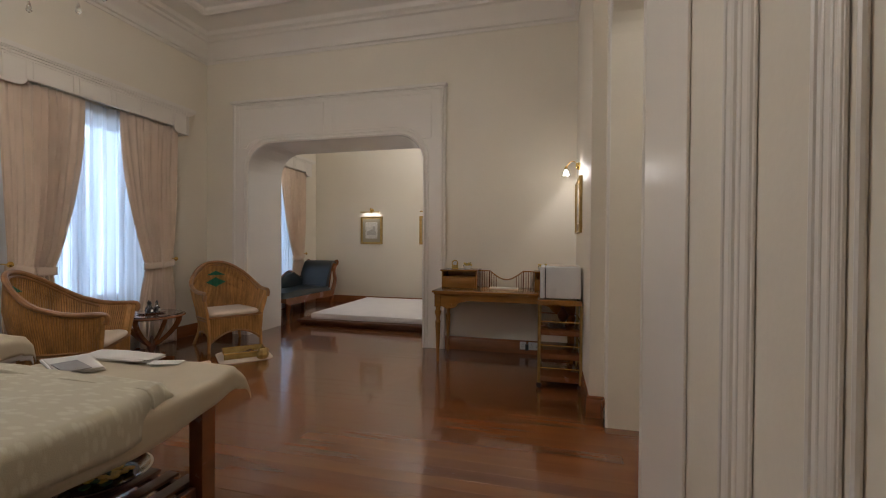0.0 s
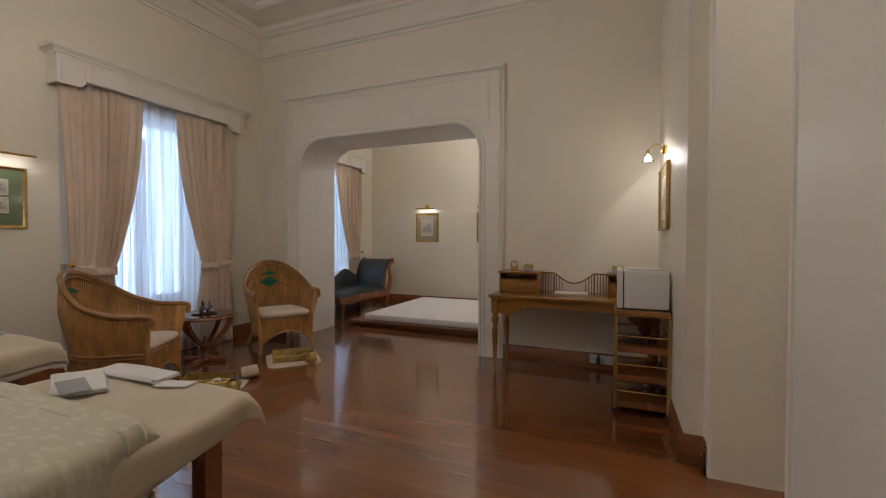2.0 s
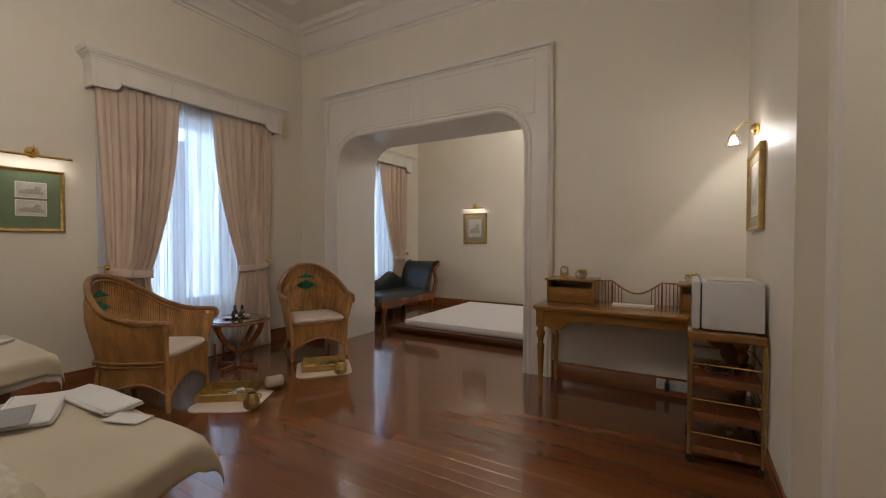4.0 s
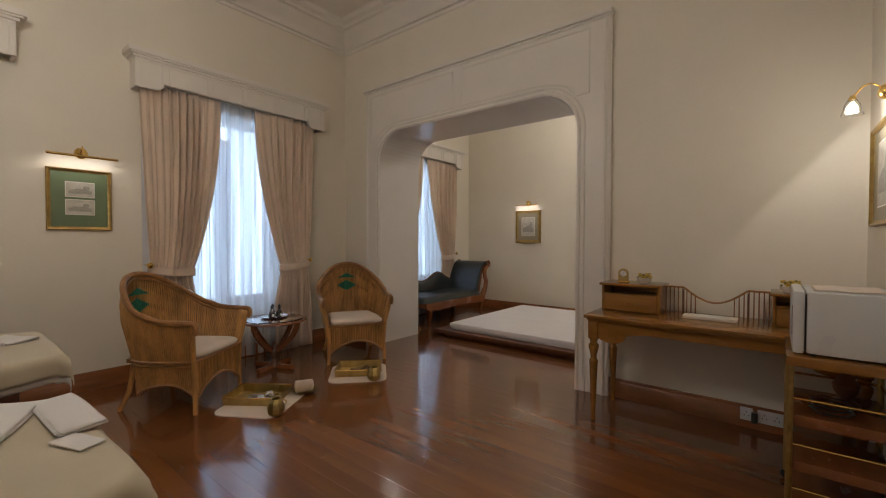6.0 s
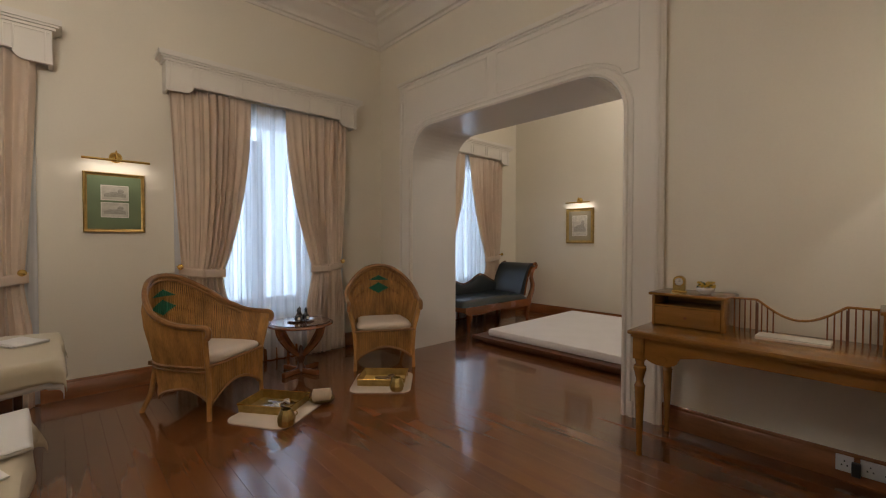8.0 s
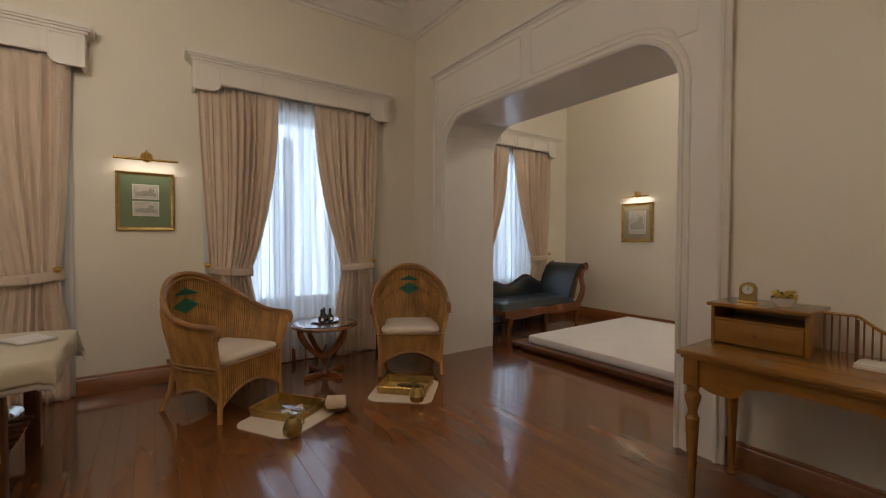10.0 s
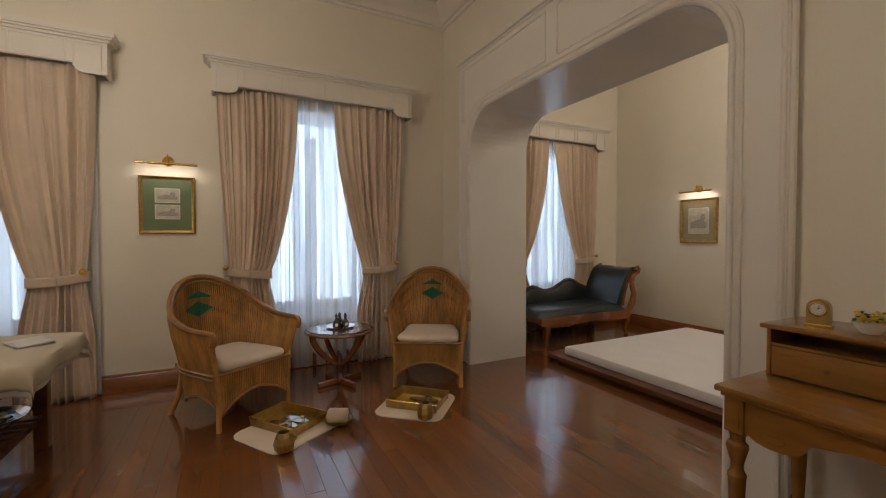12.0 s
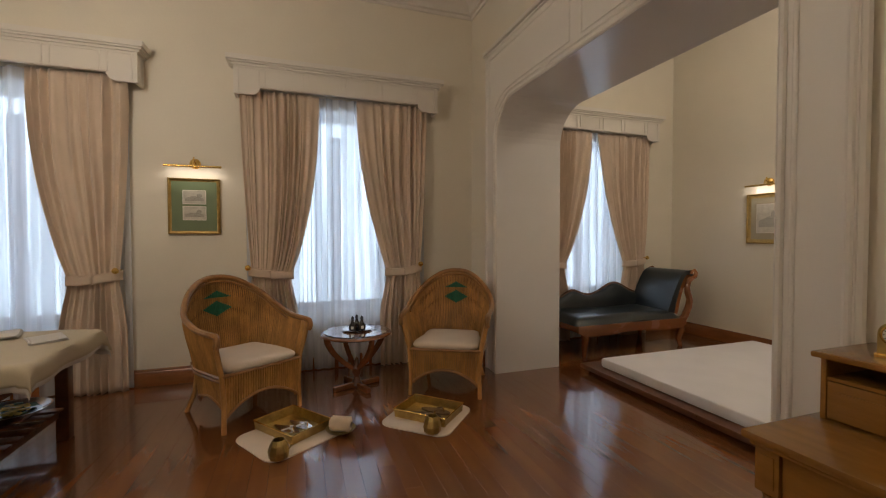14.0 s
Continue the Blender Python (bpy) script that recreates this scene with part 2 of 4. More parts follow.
def wall_x(name, x0, x1, y0, y1, holes, label):
    """A wall along y with rectangular holes (y0, y1, z0, z1)."""
    bm = B()
    at = y0
    for h0, h1, s, t in holes:
        box(bm, x0, x1, at, h0, -0.05, CEILING)
        box(bm, x0, x1, h0, h1, -0.05, s)
        box(bm, x0, x1, h0, h1, t, CEILING)
        at = h1
    box(bm, x0, x1, at, y1, -0.05, CEILING)
    return setting(name, bm, CREAM, label, "wall")


def around(outline, lo, hi, top, bottom=-0.05):
    """A wall's outline with the opening cut out of its lower edge."""
    return [(lo, bottom), *outline, (hi, bottom), (hi, top), (lo, top)]


WIN_A, WIN_C, WIN_F = 8.62, 5.99, 11.86
wall_x("wall_west", -0.35, 0.0, FRONT - 0.2, BACK + 0.65, [(c - 0.56, c + 0.56, 0.45, 2.56) for c in (WIN_C, WIN_A)], "cream painted wall with two tall windows")
wall_x("wall_west_inner_room", -0.6, -0.25, BACK + 0.65, 13.5, [(WIN_F - 0.56, WIN_F + 0.56, 0.45, 2.56)], "cream painted wall of the inner room with a window")
setting("wall_north", prism(B(), around(PORTAL, 0.0, 5.0, CEILING), BACK, 10.70, lambda u, v, d: (u, d, v)), CREAM, "thick cream wall with a wide round-cornered opening", "wall")
setting("wall_north_inner_room", box(B(), -0.6, 5.2, 13.25, 13.5, -0.05, CEILING), CREAM, "cream painted end wall of the inner room", "wall")
setting("wall_east_inner_room", box(B(), 5.0, 5.2, 10.70, 13.25, -0.05, CEILING), CREAM, "plain cream wall closing the inner room", "wall")
setting("wall_south", box(B(), -0.35, 7.6, FRONT - 0.2, FRONT, -0.05, CEILING), CREAM, "plain cream wall closing the room", "wall")
setting("wall_east", prism(B(), around(DOORWAY, FRONT, 8.41, CEILING), 5.02, 5.55, lambda u, v, d: (d, u, v)), CREAM, "cream wall with an arched doorway", "wall")
setting("wall_pier", box(B(), 4.92, 5.55, 8.41, 10.05, -0.05, CEILING), CREAM, "projecting cream wall pier beside the arched doorway", "wall")
bm = B()
box(bm, 7.4, 7.6, FRONT, 10.2, -0.05, CEILING)
box(bm, 5.55, 7.4, 10.0, 10.2, -0.05, CEILING)
setting("wall_passage", bm, CREAM, "plain cream walls of the passage behind the doorway", "wall")
setting("ceiling", box(B(), -0.6, 7.6, FRONT - 0.2, 13.5, CEILING, CEILING + 0.2), CEIL, "pale painted plaster ceiling", "ceiling")


def sweep(bm, profile, path, closed=True):
    """Carry a profile of (inwards, height) along a plan of corners that runs anticlockwise."""
    k = len(path)
    rings = []
    for i in range(k):
        p = Vector(path[i])
        a = (p - Vector(path[i - 1])).normalized() if closed or i else None
        b = (Vector(path[(i + 1) % k]) - p).normalized() if closed or i < k - 1 else None
        na = Vector((-a.y, a.x)) if a else None
        nb = Vector((-b.y, b.x)) if b else None
        n = (na + nb) / (1 + na.dot(nb)) if na and nb else (na or nb)
        rings.append([bm.verts.new((p.x + n.x * u, p.y + n.y * u, z)) for u, z in profile])
    for i in range(k if closed else k - 1):
        a, b = rings[i], rings[(i + 1) % k]
        for j in range(len(profile) - 1):
            bm.faces.new((a[j], b[j], b[j + 1], a[j + 1]))
    return bm


ROOM = [(0, FRONT), (5.02, FRONT), (5.02, 8.41), (4.92, 8.41), (4.92, BACK), (0, BACK)]
CORNICE = [(0.0, 3.70), (0.015, 3.70), (0.02, 3.73), (0.05, 3.735), (0.055, 3.77), (0.08, 3.80), (0.12, 3.84), (0.16, 3.89), (0.17, 3.905), (0.21, 3.91), (0.215, 3.94), (0.26, 3.955), (0.27, 3.985), (0.29, 3.999)]
setting("cornice", sweep(B(), CORNICE, ROOM), WHITE, "stepped white plaster cornice", "cornice", True)
ring = [(0.62, FRONT + 0.62), (4.4, FRONT + 0.62), (4.4, BACK - 0.68), (0.62, BACK - 0.68)]
setting("ceiling_moulding", sweep(B(), [(-0.07, 3.999), (-0.06, 3.975), (-0.03, 3.965), (0.0, 3.95), (0.03, 3.965), (0.05, 3.985), (0.06, 3.999)], ring), WHITE, "white plaster moulding framing the ceiling", "moulding", True)
SKIRTING = [(0.0, 0.15), (0.010, 0.15), (0.014, 0.143), (0.014, 0.13), (0.022, 0.12), (0.024, 0.0)]


def skirting(name, path):
    setting(name, sweep(B(), SKIRTING, path, False), SKIRT, "polished red-brown wooden skirting board", "baseboard", True)


skirting("baseboard_west", [(0.48, BACK), (0, BACK), (0, FRONT)])
skirting("baseboard_north", [(5.02, 8.26), (5.02, 8.41), (4.92, 8.41), (4.92, BACK), (3.43, BACK)])
skirting("baseboard_east", [(5.02, FRONT), (5.02, 5.7)])
skirting("baseboard_inner_room", [(5.0, 13.25), (-0.25, 13.25), (-0.25, 10.7), (0.72, 10.7)])

# The white painted surround of the wide opening, with its mouldings.
surround = setting("portal_surround", prism(B(), around(PORTAL, 0.48, 3.42, 3.13, 0.0), 10.0, 10.047, lambda u, v, d: (u, d, max(v, 0.0))), WHITE, "white painted surround of the wide opening with panels over it", "trim")


lining = [*PORTAL, *arch(0.724, 3.166, -0.05, 2.556, 0.337)[::-1]]
setting("portal_lining", prism(B(), lining, 9.999, 10.702, lambda u, v, d: (u, d, v)), LINING, "white gloss painted lining of the wide opening", "trim")


def bead(name, pts, r, parent, material=None):
    part(name, tube(B(), pts, r, 8), material or WHITE, parent)


Y = 9.998
bead("edge_moulding", [(u, Y, max(v, 0.0)) for u, v in arch(0.705, 3.185, 0, 2.575, 0.35)], 0.016, surround)
bead("edge_moulding", [(u, Y, max(v, 0.0)) for u, v in arch(0.66, 3.23, 0, 2.62, 0.38)], 0.010, surround)
for x in (0.50, 3.40):
    bead("side_moulding", [(x, Y, 0.0), (x, Y, 3.11)], 0.014, surround)
for x in (0.475, 3.425):
    bead("side_moulding", [(x, 10.02, 0.0), (x, 10.02, 3.13)], 0.018, surround)
part("head_moulding", box(B(), 0.45, 3.45, 9.972, 10.047, 3.10, 3.14, 0.008), WHITE, surround)
bead("head_moulding", [(0.47, Y, 3.085), (3.43, Y, 3.085)], 0.012, surround)


def panel_line(x_out, x_in, side):
    """One sunk panel over the opening; its outer lower corner follows the curve."""
    pts = [(x_out, 3.03), (x_in, 3.03), (x_in, 2.66), (x_out + side * 0.52, 2.66)]
    pts += [(x_out + side * (0.52 - 0.40 * math.sin(a)), 2.66 - 0.16 * (1 - math.cos(a))) for a in (math.pi / 2 * i / 6 for i in range(1, 7))]
    pts += [(x_out, 2.50), (x_out, 3.03)]
    return [(u, Y + 0.001, v) for u, v in pts]


bead("panel_moulding", panel_line(0.57, 1.84, 1), 0.007, surround)
bead("panel_moulding", panel_line(3.265, 1.97, -1), 0.007, surround)
part("corner_block", box(B(), 3.225, 3.255, 9.985, 10.0, 0, 0.12, 0.004), WHITE, surround)

# The arched doorway's casing and the wall mouldings beside it.
casing = setting("door_casing", box(B(), 5.009, 5.0185, 6.585, 7.12, 0, 3.4, 0.003), WHITE, "plain white painted casing beside the arched doorway", "trim")
bead("edge_moulding", [(5.02, u, max(v, 0.0)) for u, v in arch(7.165, 8.25, 0, 3.01, 0.43)], 0.012, casing)
bead("edge_moulding", [(5.02, u, max(v, 0.0)) for u, v in arch(7.13, 8.285, 0, 3.045, 0.45)], 0.009, casing)
pilaster = setting("wall_moulding", box(B(), 5.0125, 5.0185, 6.185, 6.335, 0, 3.4, 0.003), WHITE, "fluted white upright wall mouldings", "trim")
for y, r in ((6.20, 0.012), (6.245, 0.007), (6.275, 0.014), (6.325, 0.010)):
    bead("flute", [(5.014, y, 0), (5.014, y, 3.4)], r * 0.7, pilaster)
part("upright", box(B(), 5.0125, 5.0185, 5.932, 6.005, 0, 3.4, 0.003), WHITE, pilaster)
for y, r in ((5.90, 0.009), (5.94, 0.008), (5.958, 0.006), (5.978, 0.006), (5.998, 0.010)):
    bead("flute", [(5.014, y, 0), (5.014, y, 3.4)], r * 0.7, pilaster)


# ---- windows, pelmets, curtains ----
def window(name, x, c):
    """A wooden casement in the wall's outer half, with panes and a sill."""
    w = setting(name, box(B(), x - 0.30, x - 0.002, c - 0.555, c + 0.555, 0.452, 0.475, 0.006), WHITE, "tall wooden casement window behind curtains", "window")
    fr = B()
    for y0, y1, z0, z1 in ((c - 0.56, c - 0.49, 0.475, 2.56), (c + 0.49, c + 0.56, 0.475, 2.56), (c - 0.49, c + 0.49, 0.475, 0.55), (c - 0.49, c + 0.49, 2.50, 2.56)):
        box(fr, x - 0.27, x - 0.21, y0, y1, z0, z1, 0.006)
    part("window_frame", fr, WHITE, w, "white painted window frame")
    for s in (-1, 1):
        leaf = B()
        for y0, y1, z0, z1 in ((0.005, 0.055, 0.551, 2.36), (0.44, 0.487, 0.551, 2.36), (0.055, 0.44, 0.551, 0.64)):
            box(leaf, x - 0.262, x - 0.222, c - 0.03 + min(s * y0, s * y1), c - 0.03 + max(s * y0, s * y1), z0, z1, 0.005)
        part("casement", leaf, MIDWOOD, w, "brown wooden casement leaf")
    for s in (-1, 1):
        p = part("pane", box(B(), x - 0.243, x - 0.239, c + s * 0.27 - 0.22, c + s * 0.27 + 0.22, 0.553, 2.498), GLASS, w, "clear glass", False)
        p.visible_shadow = False
    return w


window("window_1", 0.0, WIN_C)
window("window_2", 0.0, WIN_A)
window("window_3", -0.25, WIN_F)


def backdrop():
    tagged(part("backdrop", box(B(), -2.6, -2.55, 1.5, 15.5, -0.5, 5.5), DAYLIGHT, None, "", False), "pale overcast daylight outside the windows", "daylight", "", "structure")


backdrop()


def pelmet(m):
    e = thing("pelmet", m, "white painted panelled pelmet box over the curtains", "pelmet", "pelmets")
    out = [(-0.955, 0.25), (-0.955, 0.0), (-0.81, 0.0)]
    out += [(-0.81 + 0.07 * math.sin(a), 0.065 - 0.065 * math.cos(a)) for a in (math.pi / 2 * i / 5 for i in range(1, 6))]
    full = out + [(-u, v) for u, v in out[::-1]]
    part("front_board", prism(B(), full, 0.14, 0.165, lambda u, v, d: (d, u, v)), WHITE, e)
    for s in (-1, 1):
        part("end_board", box(B(), 0.001, 0.14, s * 0.943 - 0.012, s * 0.943 + 0.012, 0.0, 0.25, 0.003), WHITE, e)
    cap = B()
    prof = [(0.16, 0.245), (0.175, 0.25), (0.18, 0.27), (0.20, 0.285), (0.215, 0.31), (0.215, 0.33)]
    for (d0, z0), (d1, z1) in zip(prof, prof[1:]):
        if z1 - z0 > 0.006:
            box(cap, 0.001, d1, -0.955 - (d1 - 0.16), 0.955 + (d1 - 0.16), z0, z1)
    part("cap_moulding", cap, WHITE, e)
    for y in (-0.72, -0.345, 0.0, 0.345, 0.72):
        lo = 0.085 if abs(y) < 0.7 else 0.07
        for d in (-0.026, 0.026):
            part("stile_bead", box(B(), 0.165, 0.172, y + d - 0.006, y + d + 0.006, lo, 0.238, 0.002), WHITE, e)
    for s in (-1, 1):
        part("stile_bead", box(B(), 0.165, 0.172, s * 0.915 - 0.006, s * 0.915 + 0.006, 0.02, 0.238, 0.002), WHITE, e)
    part("lower_bead", box(B(), 0.165, 0.171, -0.73, 0.73, 0.071, 0.081, 0.002), WHITE, e)
    part("upper_bead", box(B(), 0.165, 0.171, -0.945, 0.945, 0.226, 0.236, 0.002), WHITE, e)
    return e


def smoothstep(t):
    t = max(0.0, min(1.0, t))
    return t * t * (3 - 2 * t)


def curtain(m, seed, full=0.27, bow=0.72):
    """One tied-back curtain; local y runs from its outer edge (0) to the inner (0.72), z from the floor."""
    rnd = random.Random(seed)
    e = thing("curtain", m, "beige pleated curtain tied back beside the window", "curtain", "curtains")
    top, tie = 2.66, 0.97
    phase = [rnd.uniform(0, 6.28) for _ in range(4)]

    def fn(u, v):
        z = top * (1 - v)
        if z > tie:
            k = (z - tie) / (top - tie)
            inner = 0.43 + full * math.sin(min(1, k * 1.02) * math.pi / 2) ** bow
            outer = 0.085 * (1 - k) ** 1.5
            deep = 0.030 - 0.008 * (1 - k)
            if k < 0.12:
                deep *= 0.45 + 0.55 * k / 0.12
            deep *= 1 - 0.45 * smoothstep((k - 0.86) / 0.14)
        else:
            k = 1 - z / tie
            inner = 0.43 + 0.07 * smoothstep(k * 2.0)
            outer = 0.085 - 0.045 * smoothstep(k * 2.0)
            deep = 0.012 + 0.020 * smoothstep(k * 4)
        w = 2 * math.pi * (9.5 * u + 0.55 * math.sin(4 * u + phase[0]) + 0.25 * math.sin(11 * u + phase[2]) + 0.22 * math.sin(1.6 * z + phase[1] + 5 * u) * u)
        size = 0.75 + 0.45 * math.sin(7 * u + phase[3] + 0.9 * z)
        x = deep * size * (math.sin(w + 0.5 * math.sin(w)) + 0.4 * math.sin(1.63 * w + phase[2] + 1.1 * z)) + 0.010 * math.sin(3 * z + phase[3] + 5 * u)
        return (x, outer + (inner - outer) * (u + 0.008 * math.sin(w + 1.2)), z + 0.005)
    part("cloth", grid(B(), fn, 150, 56), CURTAIN, e, thick=0.004)

    def band(u, v):
        a = 2 * math.pi * u
        return (0.048 * math.cos(a), 0.255 + 0.195 * math.sin(a), tie + 0.035 - 0.08 * v + 0.03 * abs(math.sin(a)) * (1 if math.sin(a) < 0 else -0.3))
    part("tieback", grid(B(), band, 48, 4), CURTAIN, e, "flat fabric tie-back band", thick=0.006)
    return e


def hook(m):
    e = thing("curtain_hook", m, "round brass curtain tie-back hook on the wall", "hook", "curtain hooks")
    part("stem", tube(B(), [(0, 0, 0), (0.15, 0, 0)], 0.006), BRASS, e)
    part("knob", lathe(B(), [(0.0, 0), (0.022, 0.004), (0.026, 0.014), (0.02, 0.026), (0.0, 0.03)], 18), BRASS, e).matrix_local = pose(0.145, 0, 0, 0, 90, 0)
    part("plate", lathe(B(), [(0.018, 0), (0.016, 0.006), (0.008, 0.01)], 16), BRASS, e).matrix_local = pose(0, 0, 0, 0, 90, 0)
    return e


def sheer(m, seed, width=1.74):
    rnd = random.Random(seed)
    p = [rnd.uniform(0, 6) for _ in range(5)]
    e = thing("sheer_curtain", m, "translucent white sheer curtain hanging to the floor", "curtain", "sheers")

    def fn(u, v):
        y = (u - 0.5) * width
        w = 60 * y + 2.0 * math.sin(4 * y + p[0]) + 1.5 * math.sin(9 * y + p[1])
        deep = 0.015 + 0.007 * math.sin(5 * y + p[2])
        lap = 0.010 + 0.007 * math.sin(7 * y + p[4])
        return (deep * math.sin(w) + 0.007 * math.sin(23 * y + p[3] + 0.5 * v), y + lap * math.sin(2 * w + 0.6) * (0.7 + 0.3 * v), 0.01 + 2.66 * (1 - v))
    part("voile", grid(B(), fn, 420, 8), SHEER, e)
    return e


first = None
for c, x in ((WIN_C, 0.0), (WIN_A, 0.0), (WIN_F, -0.25)):
    if first is None:
        first = (pelmet(pose(x, c + 0.02, 2.60)), hook(pose(x, c + 0.79, 1.035)))
    else:
        copy_thing(first[0], pose(x, c + 0.02, 2.60))
        copy_thing(first[1], pose(x, c + 0.79, 1.035))
    copy_thing(first[1], pose(x, c - 0.84, 1.035))
    curtain(pose(x + 0.095, c - 0.90, 0), int(c * 10), 0.27 if x == 0 else 0.40)
    curtain(pose(x + 0.095, c + 0.88, 0) @ Matrix.Diagonal((1, -1, 1, 1)), int(c * 10) + 1, (0.25 if c == WIN_C else 0.30) if x == 0 else 0.42, 0.95)
    sheer(pose(x + 0.035, c, 0), int(c * 7))


# ---- pictures and wall lamps ----
def picture(m, w, h, mount, prints, label, group="pictures", t=0.028):
    """A framed print; local x is along the wall, z up, -y out of it."""
    e = thing("picture", m, label, "picture", group)
    part("backing", box(B(), -w / 2 + 0.01, w / 2 - 0.01, -0.012, -0.001, -h / 2 + 0.01, h / 2 - 0.01), DARKWOOD, e)
    fr = B()
    prof = [(0.0, 0.0), (0.0, 0.022), (0.006, 0.03), (0.013, 0.026), (0.02, 0.018), (t, 0.016), (t, 0.004)]
    cs = [(-1, -1), (1, -1), (1, 1), (-1, 1)]
    rings = [[fr.verts.new((sx * (w / 2 - u), -d, sz * (h / 2 - u))) for u, d in prof] for sx, sz in cs]
    for i in range(4):
        a, b = rings[i], rings[(i + 1) % 4]
        for j in range(len(prof) - 1):
            fr.faces.new((a[j], b[j], b[j + 1], a[j + 1]))
    part("frame", fr, GILT, e, "gilt moulded frame")
    part("mount", box(B(), -w / 2 + t - 0.004, w / 2 - t + 0.004, -0.014, -0.0125, -h / 2 + t - 0.004, h / 2 - t + 0.004), mount, e)
    for px, pz, pw, ph in prints:
        margin = part("paper_margin", box(B(), px - pw / 2 - 0.006, px + pw / 2 + 0.006, -0.0155, -0.0142, pz - ph / 2 - 0.006, pz + ph / 2 + 0.006), PAPER, e)
        part("print", box(B(), px - pw / 2, px + pw / 2, -0.0168, -0.0157, pz - ph / 2, pz + ph / 2), PRINT, margin, "faint grey engraving")
        rnd = random.Random(int(1000 * (pw + pz)))
        ridge = [(px - pw * 0.42 + pw * 0.84 * i / 16, pz - ph * 0.20 + ph * (0.10 + 0.20 * math.sin(math.pi * i / 16) * (0.6 + 0.4 * rnd.random()))) for i in range(17)]
        land = [(px - pw * 0.42, pz - ph * 0.30), *ridge, (px + pw * 0.42, pz - ph * 0.30)]
        part("engraved_view", prism(B(), land, -0.0170, -0.0174, lambda u, v, d: (u, d, v)), INK, margin, "grey engraved landscape", False)
        tree = [(px + pw * (0.22 + 0.13 * math.cos(0.5 * i) * (0.8 + 0.3 * rnd.random())), pz + ph * (0.12 + 0.17 * math.sin(0.5 * i) * (0.8 + 0.3 * rnd.random()))) for i in range(12)]
        part("engraved_tree", prism(B(), tree, -0.0170, -0.0176, lambda u, v, d: (u, d, v)), INK, margin, "", False)
    return e


def picture_lamp(m, width, power):
    """A brass tube lamp over a picture; local x along the wall, -y out of it."""
    e = thing("picture_lamp", m, "polished brass tube picture lamp, lit", "lamp", "picture lamps")
    part("tube", tube(B(), [(-width / 2, -0.10, -0.035), (width / 2, -0.10, -0.035)], 0.010, 12), BRASS, e)
    part("rose", lathe(B(), [(0.045, 0), (0.046, 0.008), (0.040, 0.018), (0.022, 0.028), (0.012, 0.036)], 24), BRASS, e).matrix_local = pose(0.0, -0.001, 0.0, 90, 0, 0)
    part("arm", tube(B(), [(0, -0.02, 0), (0.0, -0.05, 0.035), (0, -0.085, 0.02), (0, -0.10, -0.03)], 0.006, 8), BRASS, e)
    part("knuckle", lathe(B(), [(0.0, -0.018), (0.016, -0.012), (0.02, 0.0), (0.014, 0.012), (0.005, 0.02), (0.006, 0.03), (0, 0.036)], 14, (0, -0.06, 0.02)), BRASS, e)
    lamp("picture_lamp_light", "AREA", power, m @ pose(0, -0.098, -0.052, 24, 0, 0), size=(width * 0.9, 0.02))
    return e


picture(pose(0.002, 7.335, 1.593, 0, 0, 90), 0.415, 0.50, MOUNTG, [(0.0, 0.082, 0.175, 0.115), (0.0, -0.062, 0.175, 0.115)], "gilt framed green mount with two small engravings")
picture_lamp(pose(0.001, 7.345, 1.975, 0, 0, 90), 0.45, 0.4)
far = picture(pose(1.055, 13.248, 1.52), 0.485, 0.575, MOUNTW, [(0.0, 0.0, 0.25, 0.32)], "dark gilt framed engraving with a buff mount", t=0.05)
copy_thing(far, pose(2.34, 13.248, 1.52))
picture_lamp(pose(1.055, 13.249, 1.93), 0.42, 0.5)
picture_lamp(pose(2.34, 13.249, 1.93), 0.42, 0.5)
picture(pose(4.918, 9.49, 1.61, 0, 0, -90), 0.58, 0.52, MOUNTW, [(0.0, 0.0, 0.28, 0.32)], "gilt framed print with a pale mount")

sconce = thing("wall_sconce", pose(4.919, 9.47, 2.0, 0, 0, -90), "brass swan-neck wall light with a clear glass shade, lit", "lamp")
part("rose", lathe(B(), [(0.03, 0), (0.036, 0.008), (0.038, 0.02), (0.030, 0.036), (0.014, 0.045)], 20), BRASS, sconce).matrix_local = pose(0, -0.001, 0, 90, 0, 0)
part("arm", tube(B(), [(0, -0.02 - 0.115 * k / 10, 0.055 * math.sin(math.pi * k / 10) - 0.01 * k / 10) for k in range(11)], 0.0042, 8), BRASS, sconce)
part("cap", lathe(B(), [(0.006, 0.02), (0.014, 0.01), (0.018, -0.005)], 16, (0, -0.135, -0.015)), BRASS, sconce)
part("glass_shade", lathe(B(), [(0.018, 0), (0.03, -0.02), (0.036, -0.05), (0.045, -0.075), (0.043, -0.075), (0.033, -0.05), (0.027, -0.02), (0.016, -0.002)], 24, (0, -0.135, -0.02)), GLASS, sconce, "clear glass").visible_shadow = False
part("bulb", lathe(B(), [(0.003, 0.0), (0.008, -0.010), (0.011, -0.024), (0.007, -0.035), (0.0, -0.04)], 14, (0, -0.135, -0.03)), BULB, sconce, "glowing bulb").visible_shadow = False
lamp("sconce_light", "SPOT", 3.4, look((4.784, 9.47, 1.94), (5.484, 9.52, 1.24)), cone=172, blend=0.1, radius=0.035)
lamp("sconce_bulb_light", "POINT", 1.4, pose(4.784, 9.47, 1.935), radius=0.04)


